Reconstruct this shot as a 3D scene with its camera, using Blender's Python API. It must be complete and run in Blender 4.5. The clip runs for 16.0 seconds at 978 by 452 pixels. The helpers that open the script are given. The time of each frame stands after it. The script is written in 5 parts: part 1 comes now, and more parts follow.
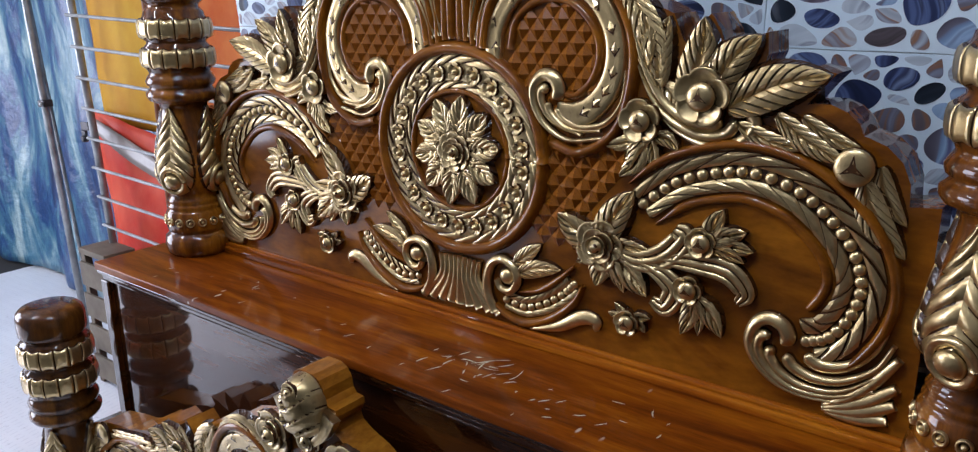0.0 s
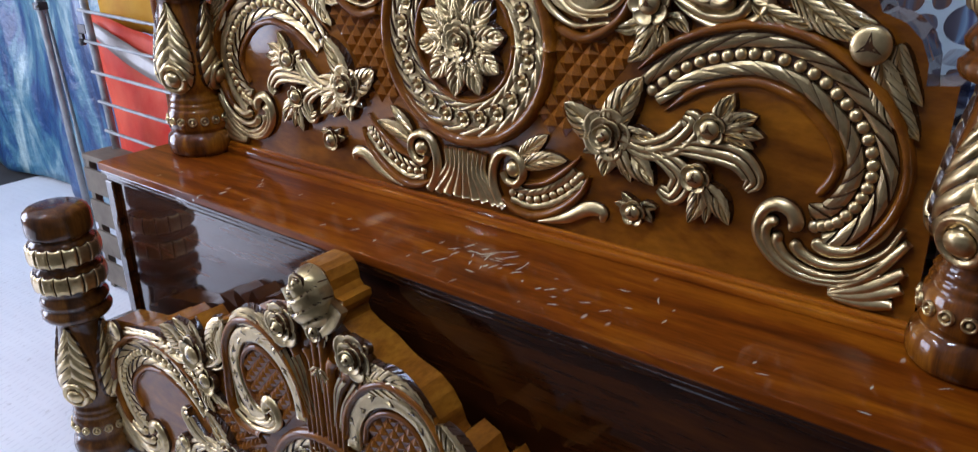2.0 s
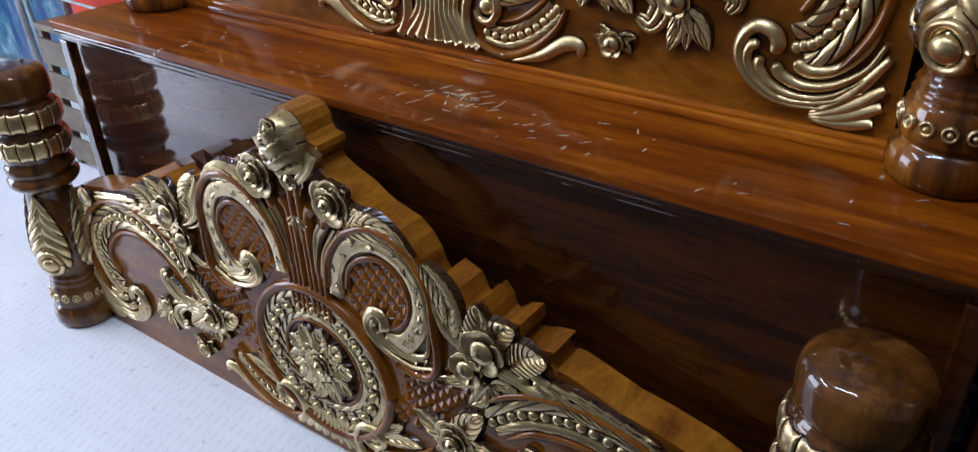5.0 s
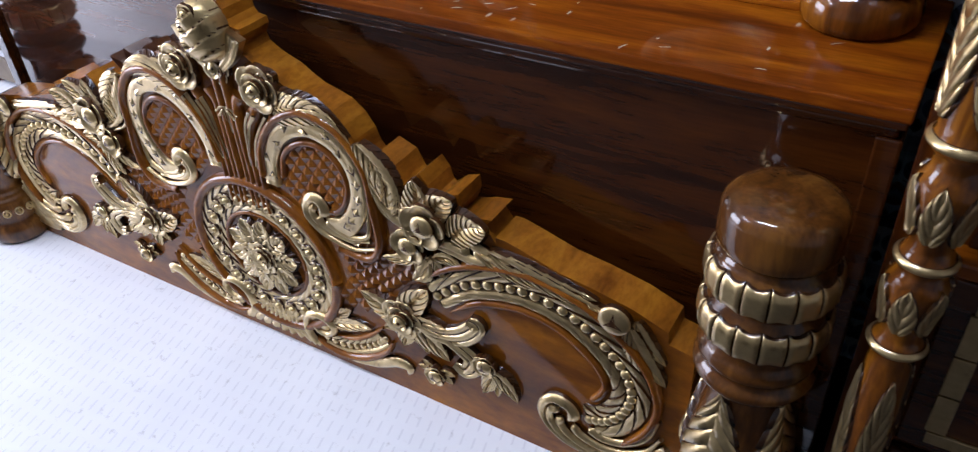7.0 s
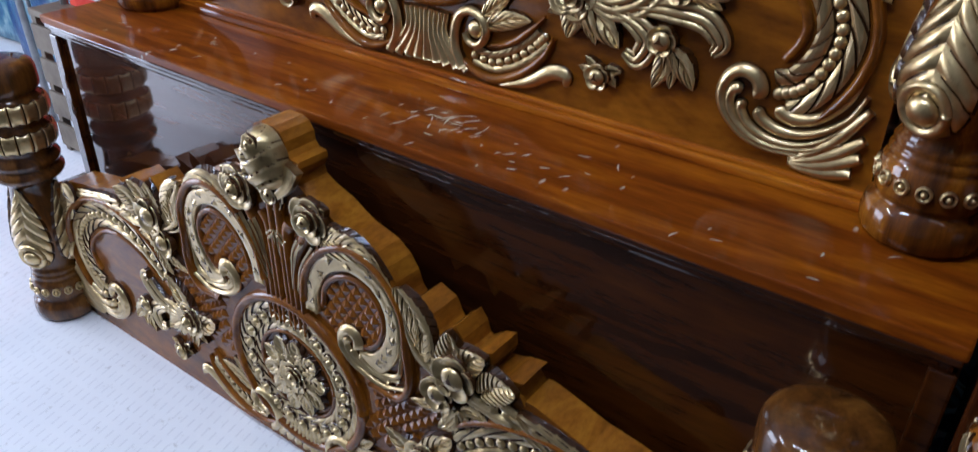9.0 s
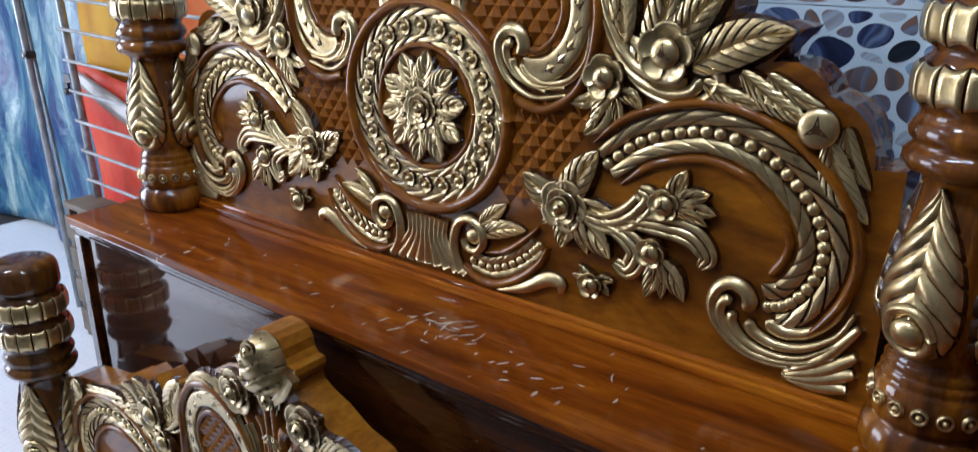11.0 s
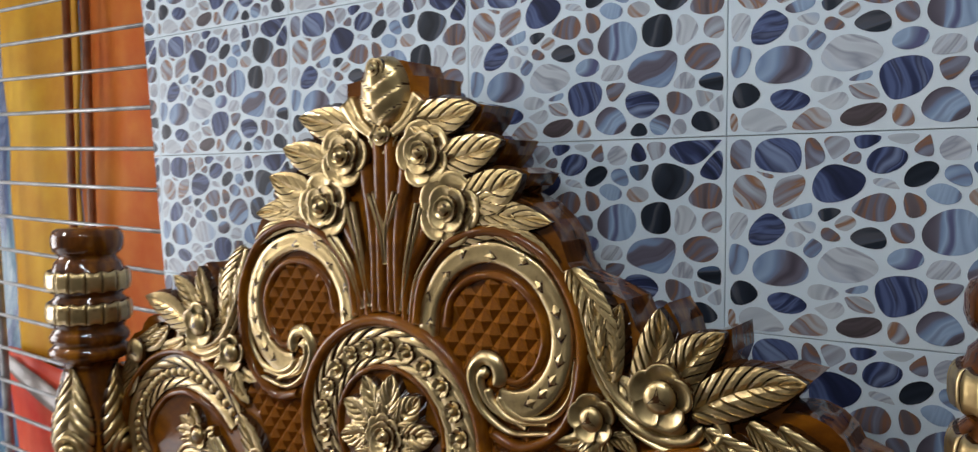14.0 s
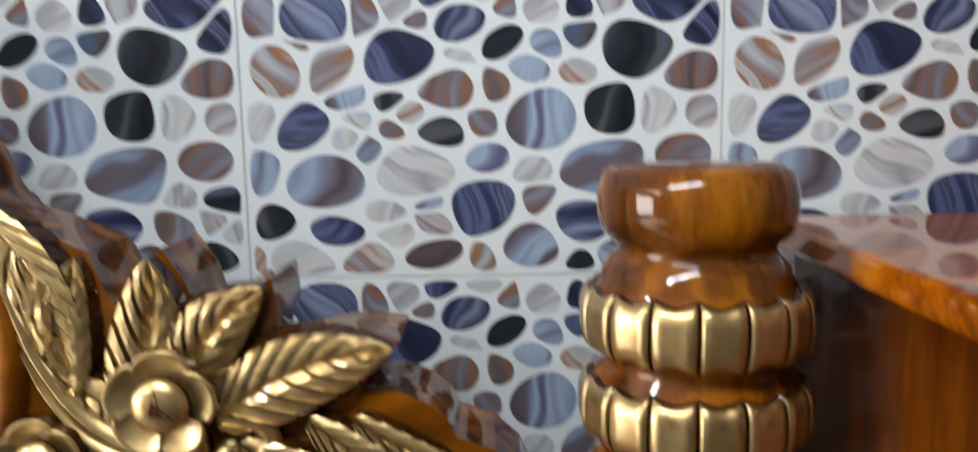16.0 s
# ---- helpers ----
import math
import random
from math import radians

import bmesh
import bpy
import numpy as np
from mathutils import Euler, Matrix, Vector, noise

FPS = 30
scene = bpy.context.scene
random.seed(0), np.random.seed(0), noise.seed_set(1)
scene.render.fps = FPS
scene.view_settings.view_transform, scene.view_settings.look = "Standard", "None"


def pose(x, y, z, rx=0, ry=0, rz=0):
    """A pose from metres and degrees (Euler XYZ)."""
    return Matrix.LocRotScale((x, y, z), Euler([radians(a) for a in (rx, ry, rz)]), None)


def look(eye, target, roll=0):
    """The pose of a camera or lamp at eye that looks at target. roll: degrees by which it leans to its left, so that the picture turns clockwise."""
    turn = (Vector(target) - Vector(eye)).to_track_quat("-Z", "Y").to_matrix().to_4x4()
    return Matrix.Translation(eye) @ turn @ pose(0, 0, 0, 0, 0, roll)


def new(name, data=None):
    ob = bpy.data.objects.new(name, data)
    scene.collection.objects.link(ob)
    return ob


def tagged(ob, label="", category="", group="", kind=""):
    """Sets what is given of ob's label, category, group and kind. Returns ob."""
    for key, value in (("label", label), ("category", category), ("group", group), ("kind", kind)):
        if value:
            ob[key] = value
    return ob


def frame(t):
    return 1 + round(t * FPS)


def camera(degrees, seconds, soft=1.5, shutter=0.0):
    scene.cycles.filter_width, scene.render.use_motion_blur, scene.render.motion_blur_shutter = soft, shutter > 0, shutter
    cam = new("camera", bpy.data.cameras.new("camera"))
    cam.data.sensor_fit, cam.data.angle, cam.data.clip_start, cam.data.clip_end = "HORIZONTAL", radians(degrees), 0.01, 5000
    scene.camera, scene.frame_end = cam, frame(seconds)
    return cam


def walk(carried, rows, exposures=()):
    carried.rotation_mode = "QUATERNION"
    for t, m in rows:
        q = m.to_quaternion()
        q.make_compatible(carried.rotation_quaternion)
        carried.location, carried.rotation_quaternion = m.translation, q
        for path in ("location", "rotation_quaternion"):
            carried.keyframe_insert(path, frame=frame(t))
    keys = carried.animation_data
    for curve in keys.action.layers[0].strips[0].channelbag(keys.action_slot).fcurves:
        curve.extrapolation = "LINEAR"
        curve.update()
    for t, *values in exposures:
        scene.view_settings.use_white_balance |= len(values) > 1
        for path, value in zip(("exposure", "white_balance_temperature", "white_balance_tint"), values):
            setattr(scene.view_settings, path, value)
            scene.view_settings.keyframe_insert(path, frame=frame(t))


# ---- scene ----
cam = camera(61.5, 16.0, 1.2, 0.5)
PATH = [
    (0, (1.09, -1.284, 1.593), (-0.088, 0.229, 1.025), -0.5),
    (0.5, (1.087, -1.288, 1.585), (-0.084, 0.219, 0.988), -0.6),
    (1, (1.085, -1.281, 1.566), (-0.082, 0.2, 0.899), -0.7),
    (1.5, (1.09, -1.28, 1.558), (-0.072, 0.189, 0.856), -0.8),
    (2, (1.09, -1.286, 1.541), (-0.059, 0.165, 0.782), -0.9),
    (2.5, (1.083, -1.295, 1.527), (-0.049, 0.136, 0.709), -1.2),
    (3, (1.084, -1.297, 1.516), (-0.031, 0.121, 0.654), -1.7),
    (3.5, (1.084, -1.295, 1.498), (-0.017, 0.104, 0.586), -2.0),
    (3.7, (1.076, -1.301, 1.495), (-0.008, 0.104, 0.573), -2.0),
    (6, (1.104, -1.303, 1.417), (0.133, 0.025, 0.279), -2.5),
    (6.5, (1.093, -1.312, 1.408), (0.192, 0.015, 0.212), -3.4),
    (7, (1.137, -1.336, 1.405), (0.276, 0.017, 0.21), -3.1),
    (7.5, (1.175, -1.329, 1.428), (0.321, 0.018, 0.221), -3.3),
    (8, (1.112, -1.282, 1.454), (0.225, 0.033, 0.237), -2.1),
    (8.5, (1.084, -1.303, 1.488), (0.146, 0.053, 0.357), 0.4),
    (9, (1.1, -1.257, 1.509), (0.086, 0.127, 0.481), 1.1),
    (9.2, (1.107, -1.254, 1.527), (0.075, 0.14, 0.532), 1.3),
    (11.3, (1.136, -1.2, 1.614), (-0.05, 0.286, 0.994), -0.8),
    (11.5, (1.136, -1.2, 1.644), (-0.054, 0.295, 1.054), -1.3),
    (12, (1.138, -1.193, 1.671), (-0.066, 0.33, 1.191), -1.0),
    (12.5, (1.142, -1.172, 1.672), (-0.064, 0.377, 1.29), 0.4),
    (13, (1.161, -1.159, 1.716), (-0.064, 0.401, 1.458), 0.2),
    (13.5, (1.103, -1.147, 1.735), (-0.132, 0.414, 1.545), 0.2),
    (14, (1.004, -1.092, 1.723), (-0.145, 0.541, 1.609), -0.3),
    (14.5, (0.978, -0.942, 1.708), (-0.083, 0.752, 1.63), -0.3),
    (15, (0.909, -0.801, 1.728), (0.292, 1.099, 1.619), 0.4),
    (15.5, (0.849, -0.708, 1.723), (0.584, 1.269, 1.583), -1.3),
    (16, (0.825, -0.68, 1.655), (0.811, 1.301, 1.379), -1.0),
]
walk(cam, [(t, look(eye, target, roll)) for t, eye, target, roll in PATH], [(0.0, -0.19, 5850, 20), (2.0, -0.15, 5550, 20), (3.5, -0.10, 5450, 18), (6.0, 0.12, 5700, 16), (7.0, 0.38, 5800, 22), (7.6, 0.40, 5800, 22), (8.1, 0.06, 5750, 18), (9.2, -0.05, 5450, 18), (12.0, -0.10, 5950, 13), (13.5, -0.50, 6750, 16), (14.6, -0.26, 6800, 14), (15.0, 0.0, 6450, 11), (16.0, 0.45, 7550, 18)])

from mathutils import geometry

# ---- light ----
world = bpy.data.worlds.new("world")
scene.world = world
world.use_nodes = True
_wn, _wl = world.node_tree.nodes, world.node_tree.links
_bg = _wn["Background"]
_sky = _wn.new("ShaderNodeTexSky")
_sky.sky_type = 'NISHITA'
_sky.sun_disc = False
_sky.sun_elevation = radians(38)
_sky.sun_rotation = radians(277)
_wl.new(_sky.outputs[0], _bg.inputs[0])
_bg.inputs[1].default_value = 0.1


def area_lamp(name, m, sx, sy, watts, color):
    d = bpy.data.lights.new(name, 'AREA')
    d.shape, d.size, d.size_y, d.energy, d.color = 'RECTANGLE', sx, sy, watts, color
    ob = new(name, d)
    ob.matrix_world = m
    return ob


# sun and daylight in the shop's open front, and the tubes under the ceiling
area_lamp("shopfront_daylight", look((-4.75, -1.9, 1.45), (-0.8, -0.6, 0.7)), 2.2, 2.3, 150, (0.92, 0.96, 1.0))
_sun = bpy.data.lights.new("sun", 'SUN')
_sun.energy, _sun.angle, _sun.color = 4.0, radians(0.6), (1.0, 0.97, 0.92)
new("sun", _sun).matrix_world = look((-8.0, -1.0, 5.2), (-8.0 + 1.0, -1.0 - 0.12, 5.2 - 0.78))
area_lamp("tube_light_lamp", pose(0.3, -1.05, 2.84, 0, 0, 10), 1.2, 0.06, 26, (0.82, 0.92, 1.0))
area_lamp("tube_light_lamp", pose(-1.7, -1.5, 2.84, 0, 0, 90), 1.2, 0.06, 34, (0.97, 0.99, 1.0))


# ---- materials ----
def mat(name, rough=0.5, metal=0.0, coat=0.0, spec=0.5):
    m = bpy.data.materials.new(name)
    m.use_nodes = True
    b = m.node_tree.nodes["Principled BSDF"]
    b.inputs["Roughness"].default_value = rough
    b.inputs["Metallic"].default_value = metal
    b.inputs["Coat Weight"].default_value = coat
    b.inputs["Coat Roughness"].default_value = 0.06
    b.inputs["Specular IOR Level"].default_value = spec
    return m, m.node_tree.nodes, m.node_tree.links, b


def ramp(nodes, stops):
    r = nodes.new("ShaderNodeValToRGB")
    e = r.color_ramp.elements
    while len(e) < len(stops):
        e.new(0.5)
    for k, (p, c) in zip(e, stops):
        k.position, k.color = p, (*c, 1)
    return r


def coords(nodes, links, scale, kind="Object", rot=(0, 0, 0)):
    tc, mp = nodes.new("ShaderNodeTexCoord"), nodes.new("ShaderNodeMapping")
    mp.inputs["Scale"].default_value = scale
    mp.inputs["Rotation"].default_value = rot
    links.new(tc.outputs[kind], mp.inputs["Vector"])
    return mp.outputs["Vector"]


def noise_node(nodes, links, vec, scale, detail=4, rough=0.55, distort=0.0):
    n = nodes.new("ShaderNodeTexNoise")
    n.inputs["Scale"].default_value, n.inputs["Detail"].default_value = scale, detail
    n.inputs["Roughness"].default_value, n.inputs["Distortion"].default_value = rough, distort
    links.new(vec, n.inputs["Vector"])
    return n


def bump(nodes, links, b, height, strength, dist):
    n = nodes.new("ShaderNodeBump")
    n.inputs["Strength"].default_value, n.inputs["Distance"].default_value = strength, dist
    links.new(height, n.inputs["Height"])
    links.new(n.outputs[0], b.inputs["Normal"])


def wood(name, dark, mid, light, stretch, soft=(0.02, 0.08), coat=1.0):
    """Lacquered wood with grain along the axis where stretch is small."""
    m, n, l, b = mat(name, 0.55, 0, coat, 0.06)
    b.inputs["Coat IOR"].default_value = 1.5
    v = coords(n, l, stretch)
    g = noise_node(n, l, v, 3.0, 7, 0.6, 0.6)
    r = ramp(n, ((0.30, dark), (0.5, mid), (0.72, light)))
    l.new(g.outputs[0], r.inputs[0])
    f = noise_node(n, l, v, 22.0, 3, 0.6)
    fr = ramp(n, ((0.35, (0.72, 0.68, 0.62)), (0.6, (1, 1, 1))))
    l.new(f.outputs[0], fr.inputs[0])
    mx = n.new("ShaderNodeMix")
    mx.data_type, mx.blend_type = 'RGBA', 'MULTIPLY'
    mx.inputs[0].default_value = 0.8
    l.new(r.outputs[0], mx.inputs[6])
    l.new(fr.outputs[0], mx.inputs[7])
    l.new(mx.outputs[2], b.inputs["Base Color"])
    big = noise_node(n, l, coords(n, l, (1, 1, 1)), 9.0, 3)
    rr = n.new("ShaderNodeMapRange")
    rr.inputs["To Min"].default_value, rr.inputs["To Max"].default_value = soft
    l.new(big.outputs[0], rr.inputs["Value"])
    l.new(rr.outputs[0], b.inputs["Coat Roughness"])
    bump(n, l, b, g.outputs[0], 0.06, 0.002)
    return m


WOOD_X = wood("lacquered_wood", (0.13, 0.026, 0.001), (0.36, 0.092, 0.002), (0.55, 0.19, 0.006), (0.7, 9, 9))
# base colour cut far below the top's: the front's shade put into it
WOOD_BOX = wood("lacquered_wood_shaded", (0.016, 0.0036, 0.0004), (0.047, 0.011, 0.0006), (0.085, 0.022, 0.001), (0.9, 9, 9))
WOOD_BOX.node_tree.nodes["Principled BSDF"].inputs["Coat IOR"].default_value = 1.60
WOOD_PANEL = wood("carved_wood", (0.08, 0.021, 0.001), (0.20, 0.062, 0.002), (0.34, 0.118, 0.004), (1.2, 6, 3), (0.04, 0.10), 0.7)
WOOD_POST = wood("turned_wood", (0.03, 0.008, 0.001), (0.15, 0.044, 0.002), (0.40, 0.145, 0.006), (7, 7, 1.2))
WOOD_DIAMOND = wood("cut_diamond_wood", (0.13, 0.036, 0.002), (0.27, 0.084, 0.003), (0.42, 0.15, 0.006), (1.2, 6, 3), (0.07, 0.15), 1.0)
WOOD_FOOT = wood("turned_dark_wood", (0.028, 0.009, 0.0018), (0.10, 0.034, 0.004), (0.20, 0.080, 0.011), (7, 7, 1.2))
WOOD_CAB = wood("red_brown_wood", (0.028, 0.006, 0.0006), (0.085, 0.019, 0.0008), (0.145, 0.040, 0.0015), (7, 7, 1.0), (0.05, 0.12), 0.35)
WOOD_EDGE = wood("sawn_edge_wood", (0.16, 0.046, 0.003), (0.33, 0.115, 0.006), (0.50, 0.20, 0.012), (5, 1.5, 5), (0.15, 0.3))


def add_marks(m):
    """Pale scuffs and dried specks on a lacquered top."""
    n, l = m.node_tree.nodes, m.node_tree.links
    b = n["Principled BSDF"]
    old = b.inputs["Base Color"].links[0].from_socket
    v = coords(n, l, (1.0, 0.35, 1), "Object", (0, 0, 0.5))
    vo = n.new("ShaderNodeTexVoronoi")
    vo.inputs["Scale"].default_value = 30
    l.new(v, vo.inputs["Vector"])
    spot = ramp(n, ((0.07, (1, 1, 1)), (0.13, (0, 0, 0))))
    l.new(vo.outputs["Distance"], spot.inputs[0])
    patch = noise_node(n, l, coords(n, l, (1, 1, 1)), 5.0, 2)
    pr = ramp(n, ((0.54, (0, 0, 0)), (0.60, (1, 1, 1))))
    l.new(patch.outputs[0], pr.inputs[0])
    k = n.new("ShaderNodeMath")
    k.operation = 'MULTIPLY'
    l.new(spot.outputs[0], k.inputs[0])
    l.new(pr.outputs[0], k.inputs[1])
    mx = n.new("ShaderNodeMix")
    mx.data_type = 'RGBA'
    l.new(k.outputs[0], mx.inputs[0])
    l.new(old, mx.inputs[6])
    mx.inputs[7].default_value = (0.62, 0.50, 0.38, 1)
    l.new(mx.outputs[2], b.inputs["Base Color"])


WOOD_TOP = wood("lacquered_top", (0.09, 0.0165, 0.0002), (0.20, 0.043, 0.0003), (0.335, 0.094, 0.0005), (0.8, 7, 7), (0.06, 0.14), 0.3)
add_marks(WOOD_TOP)


def gold_paint():
    m, n, l, b = mat("gold_paint", 0.30, 0.92, 0.9)
    b.inputs["Coat Roughness"].default_value = 0.09
    v = coords(n, l, (1, 1, 1))
    a = noise_node(n, l, v, 38.0, 5, 0.65)
    r = ramp(n, ((0.26, (0.28, 0.19, 0.075)), (0.40, (0.54, 0.395, 0.178)), (0.75, (0.72, 0.55, 0.262))))
    l.new(a.outputs[0], r.inputs[0])
    l.new(r.outputs[0], b.inputs["Base Color"])
    f = noise_node(n, l, v, 260.0, 3)
    rr = n.new("ShaderNodeMapRange")
    rr.inputs["To Min"].default_value, rr.inputs["To Max"].default_value = 0.27, 0.40
    l.new(a.outputs[0], rr.inputs["Value"])
    l.new(rr.outputs[0], b.inputs["Roughness"])
    bump(n, l, b, f.outputs[0], 0.25, 0.0008)
    return m


GOLD = gold_paint()
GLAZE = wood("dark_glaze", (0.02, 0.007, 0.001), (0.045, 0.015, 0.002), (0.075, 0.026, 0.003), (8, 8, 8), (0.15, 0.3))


def plain(name, c1, c2, scale, rough, metal=0.0, coat=0.0, relief=0.2, dist=0.002):
    m, n, l, b = mat(name, rough, metal, coat)
    v = coords(n, l, (1, 1, 1))
    a = noise_node(n, l, v, scale, 6, 0.6)
    r = ramp(n, ((0.35, c1), (0.65, c2)))
    l.new(a.outputs[0], r.inputs[0])
    l.new(r.outputs[0], b.inputs["Base Color"])
    f = noise_node(n, l, v, scale * 9, 3)
    bump(n, l, b, f.outputs[0], relief, dist)
    return m


STEEL = plain("galvanised_steel", (0.26, 0.27, 0.27), (0.46, 0.47, 0.47), 14, 0.42, 0.6)
GROUT = plain("tile_glaze", (0.68, 0.80, 0.87), (0.75, 0.86, 0.91), 6, 0.5, 0, 0.0, 0.05)
GROUT.node_tree.nodes["Principled BSDF"].inputs["Specular IOR Level"].default_value = 0.22
PAPER = plain("paper", (0.70, 0.70, 0.68), (0.80, 0.80, 0.78), 20, 0.7)
JOINT = plain("tile_joint", (0.60, 0.64, 0.66), (0.70, 0.74, 0.76), 20, 0.8)
PLASTER = plain("painted_plaster", (0.24, 0.235, 0.22), (0.32, 0.31, 0.29), 4, 0.8)
CEIL = plain("ceiling_paint", (0.50, 0.50, 0.49), (0.58, 0.58, 0.57), 3, 0.9)
RED = plain("red_sheet", (0.50, 0.022, 0.010), (0.66, 0.11, 0.055), 3.2, 0.45, 0, 0.0, 0.3, 0.004)
ORANGE = plain("orange_sheet", (0.48, 0.080, 0.005), (0.60, 0.20, 0.030), 2.6, 0.6, 0, 0.0, 0.3, 0.004)
YELLOW = plain("yellow_sheet", (0.46, 0.19, 0.008), (0.62, 0.36, 0.025), 2.6, 0.6, 0, 0.0, 0.3, 0.004)
CONCRETE = plain("concrete", (0.022, 0.021, 0.02), (0.04, 0.038, 0.036), 3, 0.8)
for _m in (RED, ORANGE, YELLOW):
    _m.node_tree.nodes["Principled BSDF"].inputs["Specular IOR Level"].default_value = 0.1
RUST = plain("brown_painted_steel", (0.16, 0.045, 0.012), (0.26, 0.085, 0.022), 10, 0.5)
DARK_STEEL = plain("dark_steel", (0.03, 0.03, 0.035), (0.09, 0.08, 0.08), 12, 0.5, 0.6)
CRATE = plain("bare_timber", (0.10, 0.075, 0.05), (0.18, 0.145, 0.10), 8, 0.7)
LAMP_BODY = plain("white_enamel", (0.75, 0.75, 0.74), (0.82, 0.82, 0.8), 5, 0.4)


def tube_mat():
    m, n, l, b = mat("lit_tube", 0.4)
    b.inputs["Base Color"].default_value = (0.9, 0.9, 0.88, 1)
    b.inputs["Emission Color"].default_value = (1, 0.95, 0.86, 1)
    b.inputs["Emission Strength"].default_value = 6
    return m


TUBE = tube_mat()
SCUFF = plain("pale_scuff", (0.55, 0.46, 0.34), (0.72, 0.64, 0.52), 60, 0.25, 0, 0.5)
FILM = plain("pale_plastic_film", (0.20, 0.17, 0.15), (0.33, 0.29, 0.26), 6, 0.4, 0, 0.2)


def stone(name, stops, scale):
    """Banded agate print; every pebble gets its own turn of the bands."""
    m, n, l, b = mat(name, 0.45, 0, 0.0, 0.2)
    geo = n.new("ShaderNodeNewGeometry")
    tc = n.new("ShaderNodeTexCoord")
    mp = n.new("ShaderNodeMapping")
    l.new(tc.outputs["Object"], mp.inputs["Vector"])
    mul = n.new("ShaderNodeVectorMath")
    mul.operation = 'SCALE'
    mul.inputs[0].default_value = (0.3, 2.6, 0.2)
    l.new(geo.outputs["Random Per Island"], mul.inputs["Scale"])
    l.new(mul.outputs[0], mp.inputs["Rotation"])
    off = n.new("ShaderNodeVectorMath")
    off.operation = 'SCALE'
    off.inputs[0].default_value = (3.1, 1.7, 2.3)
    l.new(geo.outputs["Random Per Island"], off.inputs["Scale"])
    l.new(off.outputs[0], mp.inputs["Location"])
    sway = noise_node(n, l, mp.outputs[0], 11.0, 1.0)
    shift = n.new("ShaderNodeVectorMath")
    shift.operation = 'MULTIPLY_ADD'
    l.new(sway.outputs["Color"], shift.inputs[0])
    shift.inputs[1].default_value = (0.10, 0.0, 0.075)
    l.new(mp.outputs[0], shift.inputs[2])
    st = n.new("ShaderNodeMapping")
    st.inputs["Scale"].default_value = (0.30, 1, 3.4)
    l.new(shift.outputs[0], st.inputs["Vector"])
    w = noise_node(n, l, st.outputs[0], scale, 1.8, 0.5, 0.2)
    r = ramp(n, stops)
    l.new(w.outputs[0], r.inputs[0])
    l.new(r.outputs[0], b.inputs["Base Color"])
    return m


STONES = [
    stone("navy_agate", ((0.3, (0.008, 0.010, 0.022)), (0.45, (0.030, 0.042, 0.105)), (0.52, (0.10, 0.14, 0.28)), (0.57, (0.04, 0.048, 0.10)), (0.7, (0.22, 0.29, 0.46))), 13),
    stone("pale_agate", ((0.3, (0.44, 0.50, 0.55)), (0.46, (0.58, 0.64, 0.68)), (0.51, (0.31, 0.34, 0.41)), (0.56, (0.56, 0.62, 0.67)), (0.72, (0.33, 0.46, 0.62))), 12),
    stone("brown_agate", ((0.3, (0.06, 0.048, 0.052)), (0.44, (0.14, 0.115, 0.125)), (0.49, (0.25, 0.125, 0.075)), (0.53, (0.15, 0.14, 0.175)), (0.70, (0.27, 0.32, 0.43))), 13),
    stone("black_agate", ((0.3, (0.008, 0.011, 0.017)), (0.5, (0.020, 0.029, 0.044)), (0.57, (0.08, 0.085, 0.10)), (0.7, (0.06, 0.12, 0.23))), 12),
    stone("rust_agate", ((0.3, (0.33, 0.37, 0.43)), (0.45, (0.46, 0.49, 0.52)), (0.51, (0.30, 0.15, 0.08)), (0.56, (0.24, 0.22, 0.25)), (0.7, (0.42, 0.48, 0.55))), 14),
    stone("blue_agate", ((0.3, (0.06, 0.05, 0.065)), (0.44, (0.15, 0.14, 0.18)), (0.5, (0.20, 0.29, 0.45)), (0.6, (0.33, 0.46, 0.62)), (0.7, (0.11, 0.12, 0.23))), 11),
]


